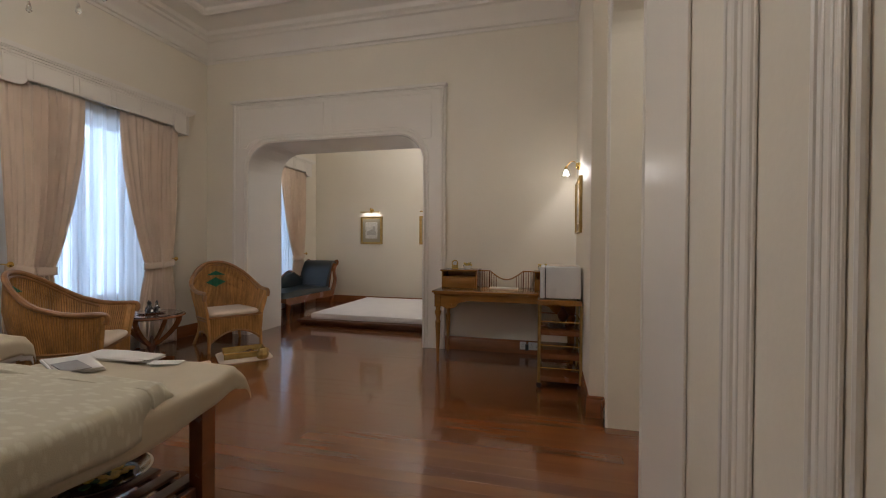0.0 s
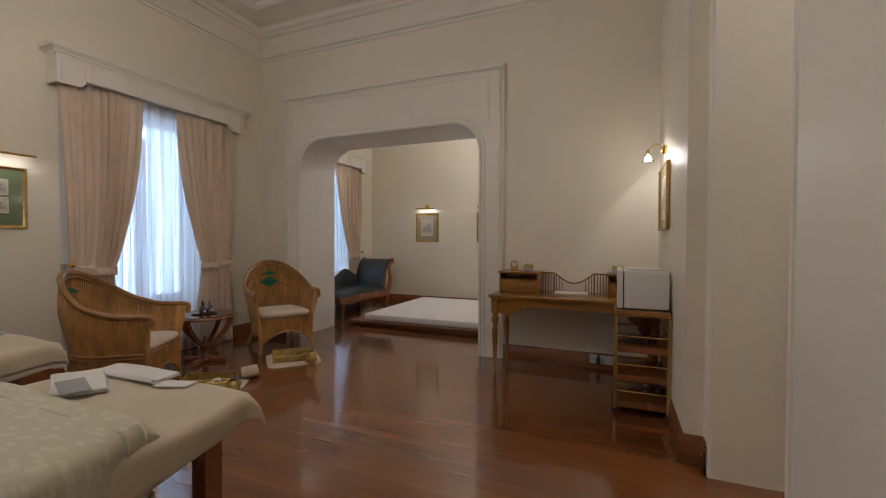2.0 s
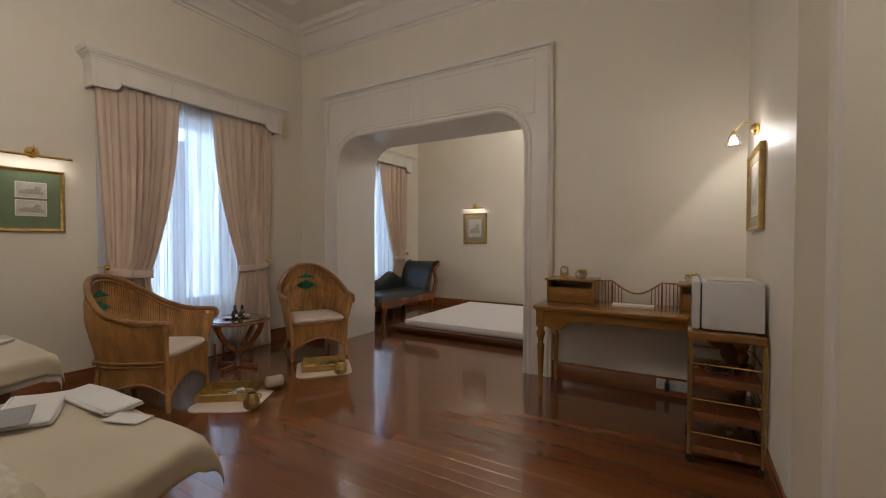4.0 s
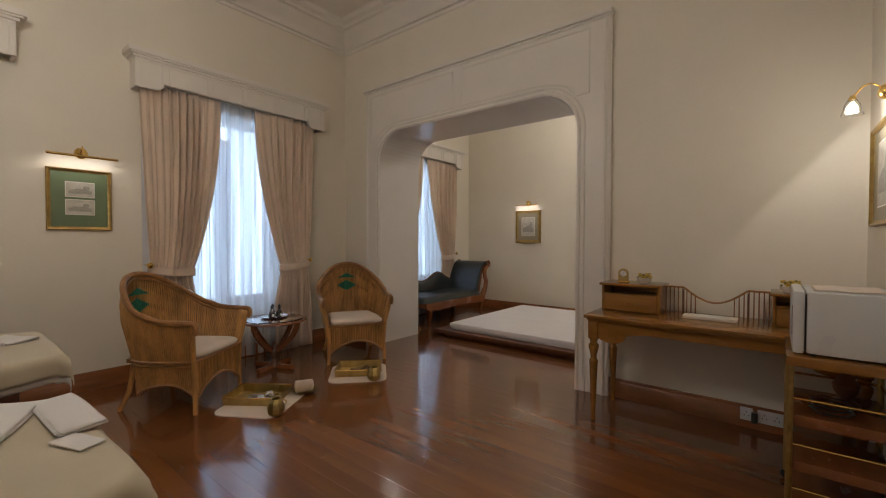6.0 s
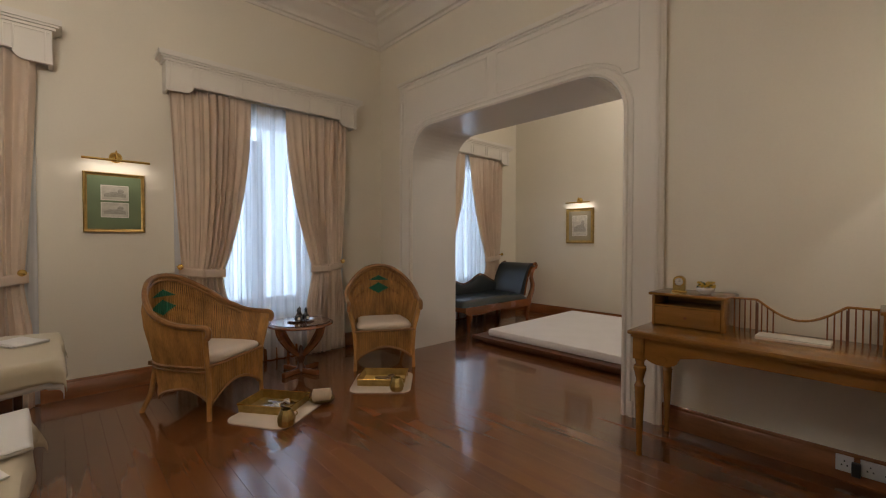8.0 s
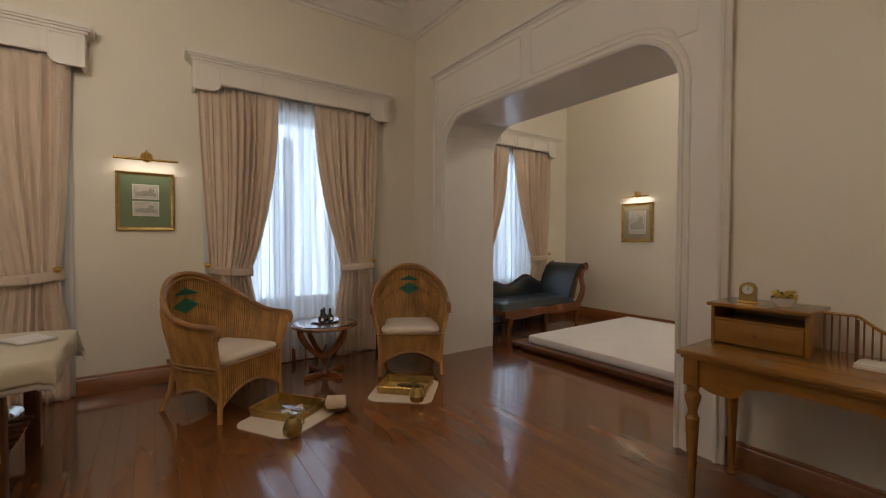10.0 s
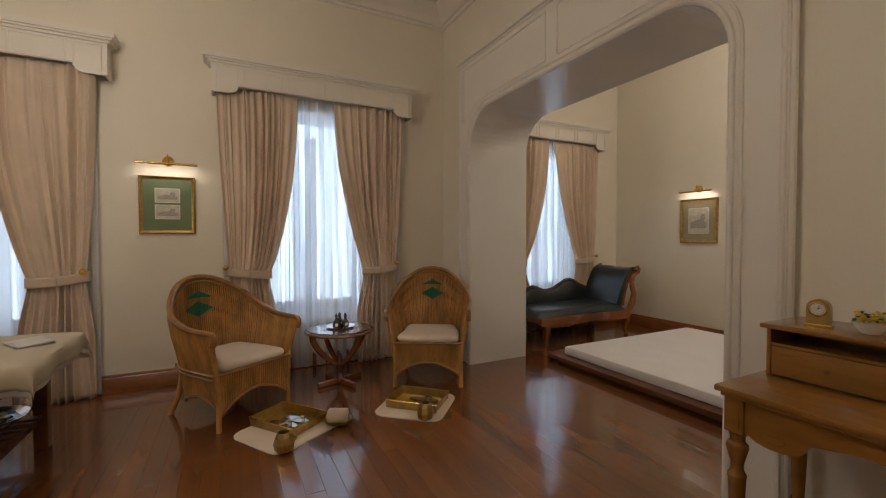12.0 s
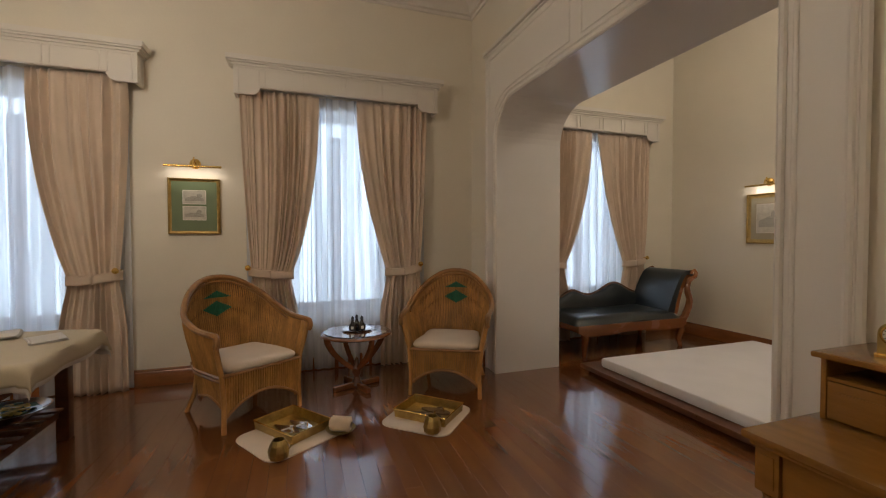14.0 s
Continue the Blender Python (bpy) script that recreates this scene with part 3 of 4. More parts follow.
# ---- chandelier, inner room lantern and added passage fill ----
chand = thing("chandelier", pose(2.45, 6.50, 2.27), "brass and crystal chandelier hanging from the ceiling, lit", "chandelier")
part("stem", tube(B(), [(0, 0, 0.05), (0, 0, 1.72)], 0.012, 8), BRASS, chand)
part("body", lathe(B(), [(0.0, 0.06), (0.03, 0.08), (0.06, 0.13), (0.03, 0.19), (0.02, 0.28), (0.05, 0.34), (0.02, 0.42), (0.012, 0.5)], 20), BRASS, chand)
part("canopy", lathe(B(), [(0.07, 1.725), (0.065, 1.70), (0.03, 1.66), (0.012, 1.65)], 20), BRASS, chand)
for k in range(6):
    a = math.pi / 3 * k + 0.3
    c, s = math.cos(a), math.sin(a)
    part("arm", tube(B(), [(c * (0.03 + 0.29 * t), s * (0.03 + 0.29 * t), 0.16 - 0.09 * math.sin(math.pi * t) + 0.06 * t) for t in (i / 8 for i in range(9))], 0.008, 8), BRASS, chand)
    part("glass_cup", lathe(B(), [(0.012, 0.22), (0.04, 0.24), (0.055, 0.29), (0.06, 0.33), (0.057, 0.33), (0.05, 0.29), (0.036, 0.245), (0.008, 0.226)], 16, (c * 0.32, s * 0.32, 0)), GLASS, chand).visible_shadow = False
    part("bulb", lathe(B(), [(0.008, 0.24), (0.014, 0.26), (0.018, 0.285), (0.01, 0.305), (0, 0.31)], 12, (c * 0.32, s * 0.32, 0)), BULB, chand).visible_shadow = False
    for dx, z in ((0.32, 0.13), (0.22, 0.02)):
        part("crystal_drop", lathe(B(), [(0.002, 0.055), (0.009, 0.03), (0.012, 0.012), (0.0, 0)], 8, (c * dx, s * dx, z)), GLASS, chand, smooth=False)
lamp("chandelier_light", "POINT", 41.0, pose(2.45, 6.50, 2.86), radius=0.30)
lantern = thing("ceiling_lantern", pose(2.6, 12.0, 3.45), "unseen brass and glass ceiling lantern, lit", "lamp")
part("stem", tube(B(), [(0, 0, 0.2), (0, 0, 0.545)], 0.01, 8), BRASS, lantern)
part("cap", lathe(B(), [(0.14, 0.14), (0.13, 0.16), (0.05, 0.2), (0.012, 0.22)], 20), BRASS, lantern)
part("globe", lathe(B(), [(0.0, 0.0), (0.09, 0.02), (0.13, 0.08), (0.135, 0.135)], 24), GLASS, lantern).visible_shadow = False
lamp("lantern_light", "POINT", 34.0, pose(2.6, 12.0, 3.52), radius=0.1)
# Unseen lantern copy and fill light, added to brighten the arched doorway's reveal.
copy_thing(lantern, pose(6.5, 7.4, 3.45))
lamp("passage_fill_light", "POINT", 36.0, pose(6.5, 7.4, 3.52), radius=0.13)


# ---- cane armchairs ----
def armchair(m):
    """A tub armchair of upright canes; it faces +x."""
    e = thing("armchair", m, "cane tub armchair with green diamond motif and cream cushion", "armchair", "cane armchairs")

    def plan(s, out=0.0):
        """s from -1 (one arm's front) over 0 (the back) to 1."""
        t = abs(s)
        sg = 1 if s >= 0 else -1
        if t > 0.55:
            k = (t - 0.55) / 0.45
            return Vector((0.02 + 0.28 * k, sg * (0.30 + out - 0.012 * k * k), 0))
        a = (t / 0.55) ** 1.15 * math.pi / 2
        return Vector((0.02 - (0.33 + out) * max(0.0, math.cos(a)) ** 0.9, sg * (0.30 + out) * math.sin(a) ** 0.9, 0))

    def height(s):
        """An arched back that sweeps down into level arms."""
        t = abs(s)
        a = (min(t, 0.46) / 0.55) ** 1.15 * math.pi / 2
        f = math.cos(a)
        if t > 0.46:
            f *= math.exp(-(t - 0.46) * 10.5)
        return 0.672 + 0.318 * f

    def at(s, z, inset=0.0):
        rise = smoothstep((z - 0.30) / 0.45)
        arm = smoothstep((abs(s) - 0.45) / 0.45)
        flare = (0.07 - 0.045 * smoothstep((z - 0.72) / 0.25)) * rise
        p = plan(s, flare - inset - 0.03 * smoothstep((0.4 - z) / 0.3))
        return (p.x + 0.035 * arm * rise - 0.04 * (1 - arm) * smoothstep((z - 0.7) / 0.3), p.y, z)

    def low(s):
        return 0.10 + 0.11 * abs(math.sin(2 * math.pi * (s + 1) * 0.75 + 0.0)) ** 0.8

    fine = [Vector(at(-1 + i / 400, 0.5)) for i in range(801)]
    run = [0.0, *itertools.accumulate((q - p).length for p, q in zip(fine, fine[1:]))]
    count = 112
    for i in range(count + 1):
        k = min(range(801), key=lambda j: abs(run[j] - run[-1] * i / count))
        s = -1 + k / 400
        z0, z1 = low(s), height(s)
        part("cane", tube(B(), [at(s, z0 + (z1 - z0) * k / 6) for k in range(7)], 0.0085, 5), CANE, e)
    # Dark sheet behind the canes; its colour paints the shade between them.
    part("lining", grid(B(), lambda u, v: at(2 * u - 1, low(2 * u - 1) + 0.01 + (height(2 * u - 1) - low(2 * u - 1) - 0.02) * v, 0.002), 60, 8), CANESHADE, e, "dark sheet standing in for shade between the canes", thick=0.004)
    pts = [at(-1 + 2 * i / 48, height(-1 + 2 * i / 48)) for i in range(49)]
    first_p, last_p = Vector(pts[0]), Vector(pts[-1])
    drop = [(0.022, -0.006), (0.034, -0.024), (0.034, -0.05), (0.018, -0.075)]
    pts = [tuple(first_p + Vector((dx, 0, dz))) for dx, dz in drop[::-1]] + pts + [tuple(last_p + Vector((dx, 0, dz))) for dx, dz in drop]
    part("top_rail", tube(B(), pts, 0.021, 8), CANEDARK, e, "thick bent cane rail")
    inner = [Vector(at(-0.62 + 1.24 * i / 30, height(-0.62 + 1.24 * i / 30) - 0.035, 0.014)) for i in range(31)]
    part("inner_rail", tube(B(), inner, 0.010, 6), CANEDARK, e)
    part("seat_band", tube(B(), [at(-1 + 2 * i / 40, 0.375, -0.008) for i in range(41)], 0.011, 6), CANEDARK, e)
    part("seat_band", tube(B(), [at(-1 + 2 * i / 40, 0.345, -0.008) for i in range(41)], 0.009, 6), CANEDARK, e)
    for i in range(31):
        y = -0.27 + 0.54 * i / 30
        part("cane", tube(B(), [(0.30, y, 0.10 + 0.13 * (1 - (y / 0.29) ** 2)), (0.305, y, 0.38)], 0.0085, 5), CANE, e)
    # The same painted gap shade behind the front canes.
    part("front_gap_shade", grid(B(), lambda u, v: (0.297, -0.27 + 0.54 * u, 0.11 + 0.13 * (1 - ((-0.27 + 0.54 * u) / 0.29) ** 2) * (1 - v) + 0.26 * v), 24, 2), CANESHADE, e, thick=0.004)
    part("front_rail", tube(B(), [(0.31, -0.30, 0.385), (0.315, 0, 0.385), (0.31, 0.30, 0.385)], 0.013, 8), CANEDARK, e)
    part("front_arch", tube(B(), [(0.308, y, 0.09 + 0.13 * (1 - (y / 0.29) ** 2)) for y in (-0.28 + 0.56 * i / 14 for i in range(15))], 0.011, 6), CANEDARK, e)
    part("skirt_arch", tube(B(), [at(-1 + 2 * i / 60, low(-1 + 2 * i / 60), -0.006) for i in range(61)], 0.011, 6), CANEDARK, e)
    for sy in (-1, 1):
        part("leg", tube(B(), [(0.31, sy * 0.29, 0.0), (0.305, sy * 0.285, 0.20), (0.305, sy * 0.30, 0.40), (0.325, sy * 0.335, 0.55), (0.335, sy * 0.352, 0.655)], 0.017, 10), CANE, e)
        part("arm_front", grid(B(), lambda u, v: (0.300 + 0.03 * v - 0.05 * u, sy * (0.295 + 0.055 * smoothstep(v) - 0.014 * u), 0.39 + 0.27 * v), 3, 6), CANE, e, thick=0.012)
        part("leg", tube(B(), [(-0.29, sy * 0.27, 0.0), (-0.24, sy * 0.235, 0.14), (-0.215, sy * 0.215, 0.38)], 0.017, 10), CANE, e)
    part("seat_deck", box(B(), -0.24, 0.295, -0.26, 0.26, 0.355, 0.385), CANEDARK, e)

    def pad(u, v):
        a = 2 * math.pi * u
        q = abs(math.cos(a)) ** 0.22 * (1 if math.cos(a) > 0 else -1), abs(math.sin(a)) ** 0.22 * (1 if math.sin(a) > 0 else -1)
        k = math.sin(math.pi * v) ** 0.28
        z = 0.418 - 0.036 * math.cos(math.pi * v) * (1 + 0.2 * math.sin(math.pi * v))
        back = 0.90 if q[0] < 0 else 1.0
        return (0.055 + q[0] * 0.275 * k, q[1] * 0.275 * k * back, z)
    part("cushion", grid(B(), pad, 56, 14), CUSHION, e, "cream seat cushion")
    green = B()
    for i in range(-9, 10):
        s = i * 0.0185
        w = abs(i) / 6.8
        for zc, hh, cut in ((0.735, 0.062, -1), (0.845, 0.05, 0.0)):
            span = hh * (1 - w)
            if span > 0.004:
                z0, z1 = zc - span if cut < 0 else zc - 0.02, zc + span if cut < 0 else zc - 0.02 + span * 1.1
                tube(green, [at(s, z0, 0.004), at(s, z1, 0.004)], 0.0105, 6)
    part("green_motif", green, GREEN, e, "dark green woven diamonds")
    return e


chair_a = armchair(pose(0.82, 7.80, 0, 0, 0, 35))
copy_thing(chair_a, pose(0.83, 9.49, 0, 0, 0, -29))

# ---- round side table ----
table = thing("side_table", pose(0.62, 8.69, 0, 0, 0, 20), "small round wooden side table with a glass top", "table")
part("tabletop", lathe(B(), [(0.24, 0.455), (0.285, 0.457), (0.305, 0.468), (0.30, 0.482), (0.28, 0.487), (0.0, 0.487)], 48), MIDWOOD, table)
part("glass_top", lathe(B(), [(0.275, 0.4885), (0.278, 0.492), (0.275, 0.4955), (0.0, 0.4955)], 48), GLASS, table, "clear glass disc").visible_shadow = False
for k in range(4):
    a = math.pi / 2 * k
    leg = B()
    pts = [(0.275 - 0.245 * smoothstep(t) ** 0.9, 0.46 - 0.30 * math.sin(t * math.pi / 2)) for t in (i / 10 for i in range(11))]
    prism(leg, [(r + 0.022, z) for r, z in pts] + [(r - 0.022, z + 0.012) for r, z in pts[::-1]], -0.013, 0.013, lambda r, z, d: (r * math.cos(a) - d * math.sin(a), r * math.sin(a) + d * math.cos(a), z))
    part("curved_leg", leg, MIDWOOD, table)
    part("foot", box(B(), 0.02, 0.22, -0.022, 0.022, 0.0, 0.045, 0.012), MIDWOOD, table).matrix_local = pose(0, 0, 0, 0, 0, 90 * k)
part("pedestal", lathe(B(), [(0.05, 0.02), (0.035, 0.06), (0.022, 0.09), (0.04, 0.13), (0.045, 0.17), (0.02, 0.21), (0.014, 0.25), (0.0, 0.265)], 20), DARKWOOD, table)
saucer = thing("small_tray", pose(0.60, 8.70, 0.496), "small round steel tray on the side table", "tray")
part("dish", lathe(B(), [(0.0, 0.0), (0.10, 0.0), (0.125, 0.012), (0.128, 0.014), (0.12, 0.01), (0.10, 0.004), (0.0, 0.004)], 32), STEEL, saucer)


def bottle(m):
    e = thing("bottle", m, "small dark glass bottle with a pointed stopper", "bottle", "bottles on the side table")
    part("flask", lathe(B(), [(0.0, 0.0), (0.028, 0.002), (0.034, 0.02), (0.032, 0.045), (0.016, 0.068), (0.011, 0.085), (0.014, 0.09)], 18), DARKGLASS, e)
    part("stopper", lathe(B(), [(0.01, 0.09), (0.015, 0.10), (0.012, 0.112), (0.004, 0.125), (0.0, 0.13)], 14), BLACK, e)
    part("label_tag", box(B(), 0.031, 0.0345, -0.011, 0.011, 0.018, 0.042), PAPER, e, "pale paper label")
    return e


b1 = bottle(pose(0.64, 8.655, 0.5, 0, 0, -10))
copy_thing(b1, pose(0.635, 8.735, 0.5, 0, 0, 5))
copy_thing(b1, pose(0.57, 8.70, 0.5, 0, 0, 30))


# ---- foot bath sets on the floor ----
def floor_mat(m, w, d, group="floor mats"):
    e = thing("floor_mat", m, "cream cotton bath mat with rounded corners on the floor", "mat", group)
    r = 0.09
    out = []
    for cx, cy, a0 in ((w / 2 - r, d / 2 - r, 0), (-w / 2 + r, d / 2 - r, 90), (-w / 2 + r, -d / 2 + r, 180), (w / 2 - r, -d / 2 + r, 270)):
        out += [(cx + r * math.cos(radians(a0 + 15 * k)), cy + r * math.sin(radians(a0 + 15 * k))) for k in range(7)]
    part("cloth", prism(B(), out, 0.0005, 0.008, lambda u, v, z: (u, v, z)), CUSHION, e)
    return e


def brass_tray(m):
    e = thing("brass_tray", m, "shallow rectangular brass tray with raised sides", "tray", "brass trays")
    w, d, h, f = 0.195, 0.145, 0.062, 0.012
    part("base", box(B(), -w, w, -d, d, 0.0, 0.004), OLDBRASS, e)
    for s in (-1, 1):
        part("side", prism(B(), [(d, 0.0), (d + f, h), (d + f - 0.003, h), (d - 0.003, 0.004)], -w - f * 0.7, w + f * 0.7, lambda v, z, u: (u, s * v, z)), OLDBRASS, e, smooth=False)
        part("side", prism(B(), [(w, 0.0), (w + f, h), (w + f - 0.003, h), (w - 0.003, 0.004)], -d - f * 0.7, d + f * 0.7, lambda v, z, u: (s * v, u, z)), OLDBRASS, e, smooth=False)
    rim = [(-w - f, -d - f), (w + f, -d - f), (w + f, d + f), (-w - f, d + f), (-w - f, -d - f)]
    part("rim", tube(B(), [(u, v, h) for u, v in rim], 0.004, 6), BRASS, e)
    return e


def pot(m):
    e = thing("brass_pot", m, "small faceted brass water pot with a handle", "pot", "brass pots")
    part("body", lathe(B(), [(0.04, 0.0), (0.056, 0.012), (0.062, 0.05), (0.05, 0.09), (0.036, 0.115), (0.033, 0.115), (0.046, 0.088), (0.055, 0.05), (0.04, 0.012), (0.0, 0.012)], 9), OLDBRASS, e, smooth=False)
    part("handle", tube(B(), [(0.035 + 0.038 * math.sin(math.pi * k / 8), 0, 0.108 - 0.06 * k / 8) for k in range(9)], 0.004, 6), OLDBRASS, e)
    return e


def slipper(m, sole, strap, label):
    e = thing("slipper", m, label, "slipper", "slippers in the trays")
    out = [(-0.115 + 0.23 * t, (0.026 + 0.016 * math.sin(t * 3.6 - 0.6)) * math.sin(math.pi * min(1, max(0, t * 0.94 + 0.03))) ** 0.35) for t in (i / 14 for i in range(15))]
    part("sole", prism(B(), out + [(u, -v) for u, v in out[::-1]], 0.0, 0.014, lambda u, v, z: (u, v, z)), sole, e)
    for s in (-1, 1):
        part("strap", tube(B(), [(0.07, 0.0, 0.016), (0.045, s * 0.018, 0.034), (0.0, s * 0.036, 0.016)], 0.006, 6), strap, e)
    part("toe_post", tube(B(), [(0.07, 0, 0.012), (0.07, 0, 0.045)], 0.004, 6), BRASS, e)
    return e


floor_mat(pose(1.40, 8.155, 0, 0, 0, 32), 0.50, 0.54)
floor_mat(pose(1.41, 9.10, 0, 0, 0, 48), 0.52, 0.54)
tray = brass_tray(pose(1.315, 8.17, 0.009, 0, 0, 37))
copy_thing(tray, pose(1.40, 9.115, 0.009, 0, 0, 45))
p1 = pot(pose(1.70, 8.10, 0.0085, 0, 0, 70))
copy_thing(p1, pose(1.685, 9.05, 0.0085, 0, 0, 70))
for k, (dx, dy) in enumerate(((0.03, 0.045), (0.0, -0.05))):
    slipper(pose(1.315, 8.17, 0.014, 0, 0, 37) @ pose(dx, dy, 0, 0, 0, 5 * k), STEEL, LINEN, "pale silvery toe-post slipper in a brass tray")
    slipper(pose(1.40, 9.115, 0.014, 0, 0, 45) @ pose(dx, dy, 0, 0, 0, 5 * k), SOLE, SOLE, "brown toe-post slipper in a brass tray")
dish = thing("brass_dish", pose(1.475, 8.475, 0.0085), "shallow round brass dish on the mat", "dish")
part("bowl", lathe(B(), [(0.0, 0.0), (0.05, 0.0), (0.085, 0.018), (0.098, 0.03), (0.095, 0.03), (0.082, 0.021), (0.05, 0.004), (0.0, 0.004)], 32), OLDBRASS, dish)
roll = thing("rolled_towel", pose(1.475, 8.475, 0.064, 0, 0, 62), "rolled beige towel on a brass dish", "towel")


def roll_fn(u, v):
    a = u * 2 * math.pi
    k = min(1.0, math.sin(math.pi * v) * 4) ** 0.5 if 0 < v < 1 else 0.25
    r = 0.047 * (0.25 + 0.75 * k) * (1 + 0.03 * math.sin(3 * a + 5 * v))
    return ((v - 0.5) * 0.15, r * math.cos(a), r * math.sin(a))


part("roll", grid(B(), roll_fn, 28, 18), TOWEL, roll)
part("fold_edge", tube(B(), [(-0.068 + 0.136 * k / 6, 0.030, 0.037) for k in range(7)], 0.004, 6), TOWEL, roll)


# ---- massage beds ----
def cloth_over(bm, x0, x1, y0, y1, z, hang_side, hang_end, seed, bulge=0.0, rise=0.0):
    """A cloth laid over a bed top, hanging over its two long sides and the +y end."""
    rnd = random.Random(seed)
    ph = [rnd.uniform(0, 6.28) for _ in range(6)]
    w, l = x1 - x0, y1 - y0

    def fn(u, v):
        across = -hang_side + (w + 2 * hang_side) * u
        along = (l + hang_end) * v
        if across > w:
            across = w + (across - w) * (1 - rise * smoothstep((along - l + 0.60) / 0.55))
        ox = max(0, -across, across - w)
        oy = max(0, along - l)
        side = -1 if across < 0 else 1
        r = 0.035
        bx, by = min(ox, r * 1.57), min(oy, r * 1.57)
        x = min(max(across, 0), w) + side * r * math.sin(bx / r)
        y = min(along, l) + r * math.sin(by / r)
        down = max(r * (1 - math.cos(bx / r)) + max(0, ox - r * 1.57), r * (1 - math.cos(by / r)) + max(0, oy - r * 1.57))
        if ox > 0 and oy > 0:
            down = math.hypot(ox, oy) * 0.93
            x += side * 0.02 * min(1, oy / 0.1) * min(1, ox / 0.1)
            y += 0.02 * min(1, oy / 0.1) * min(1, ox / 0.1)
        f = min(1.0, down / 0.12)
        x += side * f * 0.012 * math.sin(9 * along + ph[0]) if ox > 0 else 0
        y += f * 0.014 * math.sin(12 * across + ph[1]) if oy > 0 else 0
        wr = 0.004 * math.sin(7 * along + 5 * across + ph[2]) + 0.003 * math.sin(13 * across - 6 * along + ph[3])
        x = w / 2 + (x - w / 2) * (1 - 0.13 * smoothstep((along - l + 0.22) / 0.24))
        return (x0 + x, y0 + y, z - down + wr + bulge * (1 - f))
    return grid(bm, fn, 60, 90)


def massage_bed(m, w, l, quilt, inset=0.04, rise=0.0):
    """Local: x across (0 to 0.72), y along (0 to 2.0), the head end at y = 2."""
    e = thing("massage_bed", m, "wooden massage bed with cream sheet and open lower shelf", "bed", "massage beds")
    part("pad", box(B(), 0.05, w - 0.05, 0.02, l - 0.02, 0.56, 0.65 + rise, 0.03), SHEET, e, "padded top")
    for x in (inset, w - inset):
        for y in (0.14, 1.77):
            part("leg", box(B(), x - 0.035, x + 0.035, y - 0.035, y + 0.035, 0, 0.56, 0.005), MIDWOOD if quilt else DARKWOOD, e)
        part("shelf_rail", box(B(), x - 0.015, x + 0.015, 0.175, 1.725, 0.15, 0.20, 0.004), DARKWOOD, e)
    for y in (0.16, 1.74):
        part("end_rail", box(B(), inset + 0.035, w - inset - 0.035, y - 0.015, y + 0.015, 0.15, 0.20, 0.004), DARKWOOD, e)
        part("top_rail", box(B(), inset + 0.035, w - inset - 0.035, y - 0.015, y + 0.015, 0.46, 0.555, 0.004), DARKWOOD, e)
    for k in range(7):
        x = inset + 0.03 + (w - 2 * inset - 0.12) / 6 * k
        part("slat", box(B(), x, x + 0.06, 0.14, 1.78, 0.201, 0.215, 0.003), DARKWOOD, e)
    return e


def bed_cloth(m, w, l, seed, hang, end, z=0.662, rise=0.0, under=False):
    ob = thing("bed_sheet", m, "cream cotton sheet draped over the massage bed", "sheet", "bed sheets")
    part("cloth", cloth_over(B(), -0.005, w + 0.005, 0.0, l, z, hang, end, seed, 0.0, rise), SHEET, ob, thick=0.004)
    if not under:
        return
    hem = thing("under_sheet", m, "white cotton under-sheet showing below the cream sheet", "sheet", "under-sheets")
    part("cloth", cloth_over(B(), 0.0, w, 0.0, l - 0.01, z - 0.008, hang + 0.025, end + 0.02, seed, 0.0, rise), LINEN, hem, thick=0.003)


BED1, BED2 = pose(2.36, 4.96, 0), pose(0.87, 5.0, 0)
massage_bed(BED1, 0.92, 1.90, True, 0.095)
massage_bed(BED2, 0.90, 1.90, False, 0.085, 0.033)
bed_cloth(BED1, 0.92, 1.90, 3, 0.15, 0.12, 0.662, 0.25)
bed_cloth(BED2, 0.90, 1.95, 5, 0.15, 0.12, 0.695, 0.2, True)
quilt = thing("quilt", BED1, "pale green-cream leaf-patterned quilt spread over the massage bed", "quilt")
part("cover", cloth_over(B(), -0.03, 0.95, -0.05, 1.49, 0.70, 0.14, 0.05, 9, 0.01), QUILT, quilt, thick=0.022)
part("hem", cloth_over(B(), -0.033, 0.953, 1.43, 1.49, 0.703, 0.14, 0.056, 9, 0.01), QUILT, quilt, thick=0.028)


def flower_bowl(m):
    e = thing("flower_bowl", m, "steel bowl of floating yellow flowers under the bed", "bowl", "flower bowls")
    part("bowl", lathe(B(), [(0.0, 0.0), (0.09, 0.0), (0.15, 0.04), (0.185, 0.065), (0.19, 0.068), (0.18, 0.07), (0.145, 0.048), (0.09, 0.008), (0.0, 0.008)], 40), STEEL, e)
    part("water", lathe(B(), [(0.142, 0.044), (0.0, 0.046)], 32), DARKGLASS, e, "dark still water")
    rnd = random.Random(7)
    pet, lf = B(), B()
    for k in range(60):
        r, a = 0.11 * math.sqrt(rnd.random()), rnd.uniform(0, 6.28)
        tgt = pet if k % 3 else lf
        c = (r * math.cos(a), r * math.sin(a), 0.05 + rnd.uniform(0, 0.02))
        lathe(tgt, [(0.004, -0.004), (0.017, 0.0), (0.020, 0.006), (0.006, 0.008)], 7, c, (rnd.uniform(0.6, 1.2), rnd.uniform(0.6, 1.2)))
    part("petals", pet, PETAL, e, "yellow petals")
    part("leaves", lf, LEAF, e, "small green leaves")
    return e


fb = flower_bowl(pose(2.84, 6.55, 0.2155))
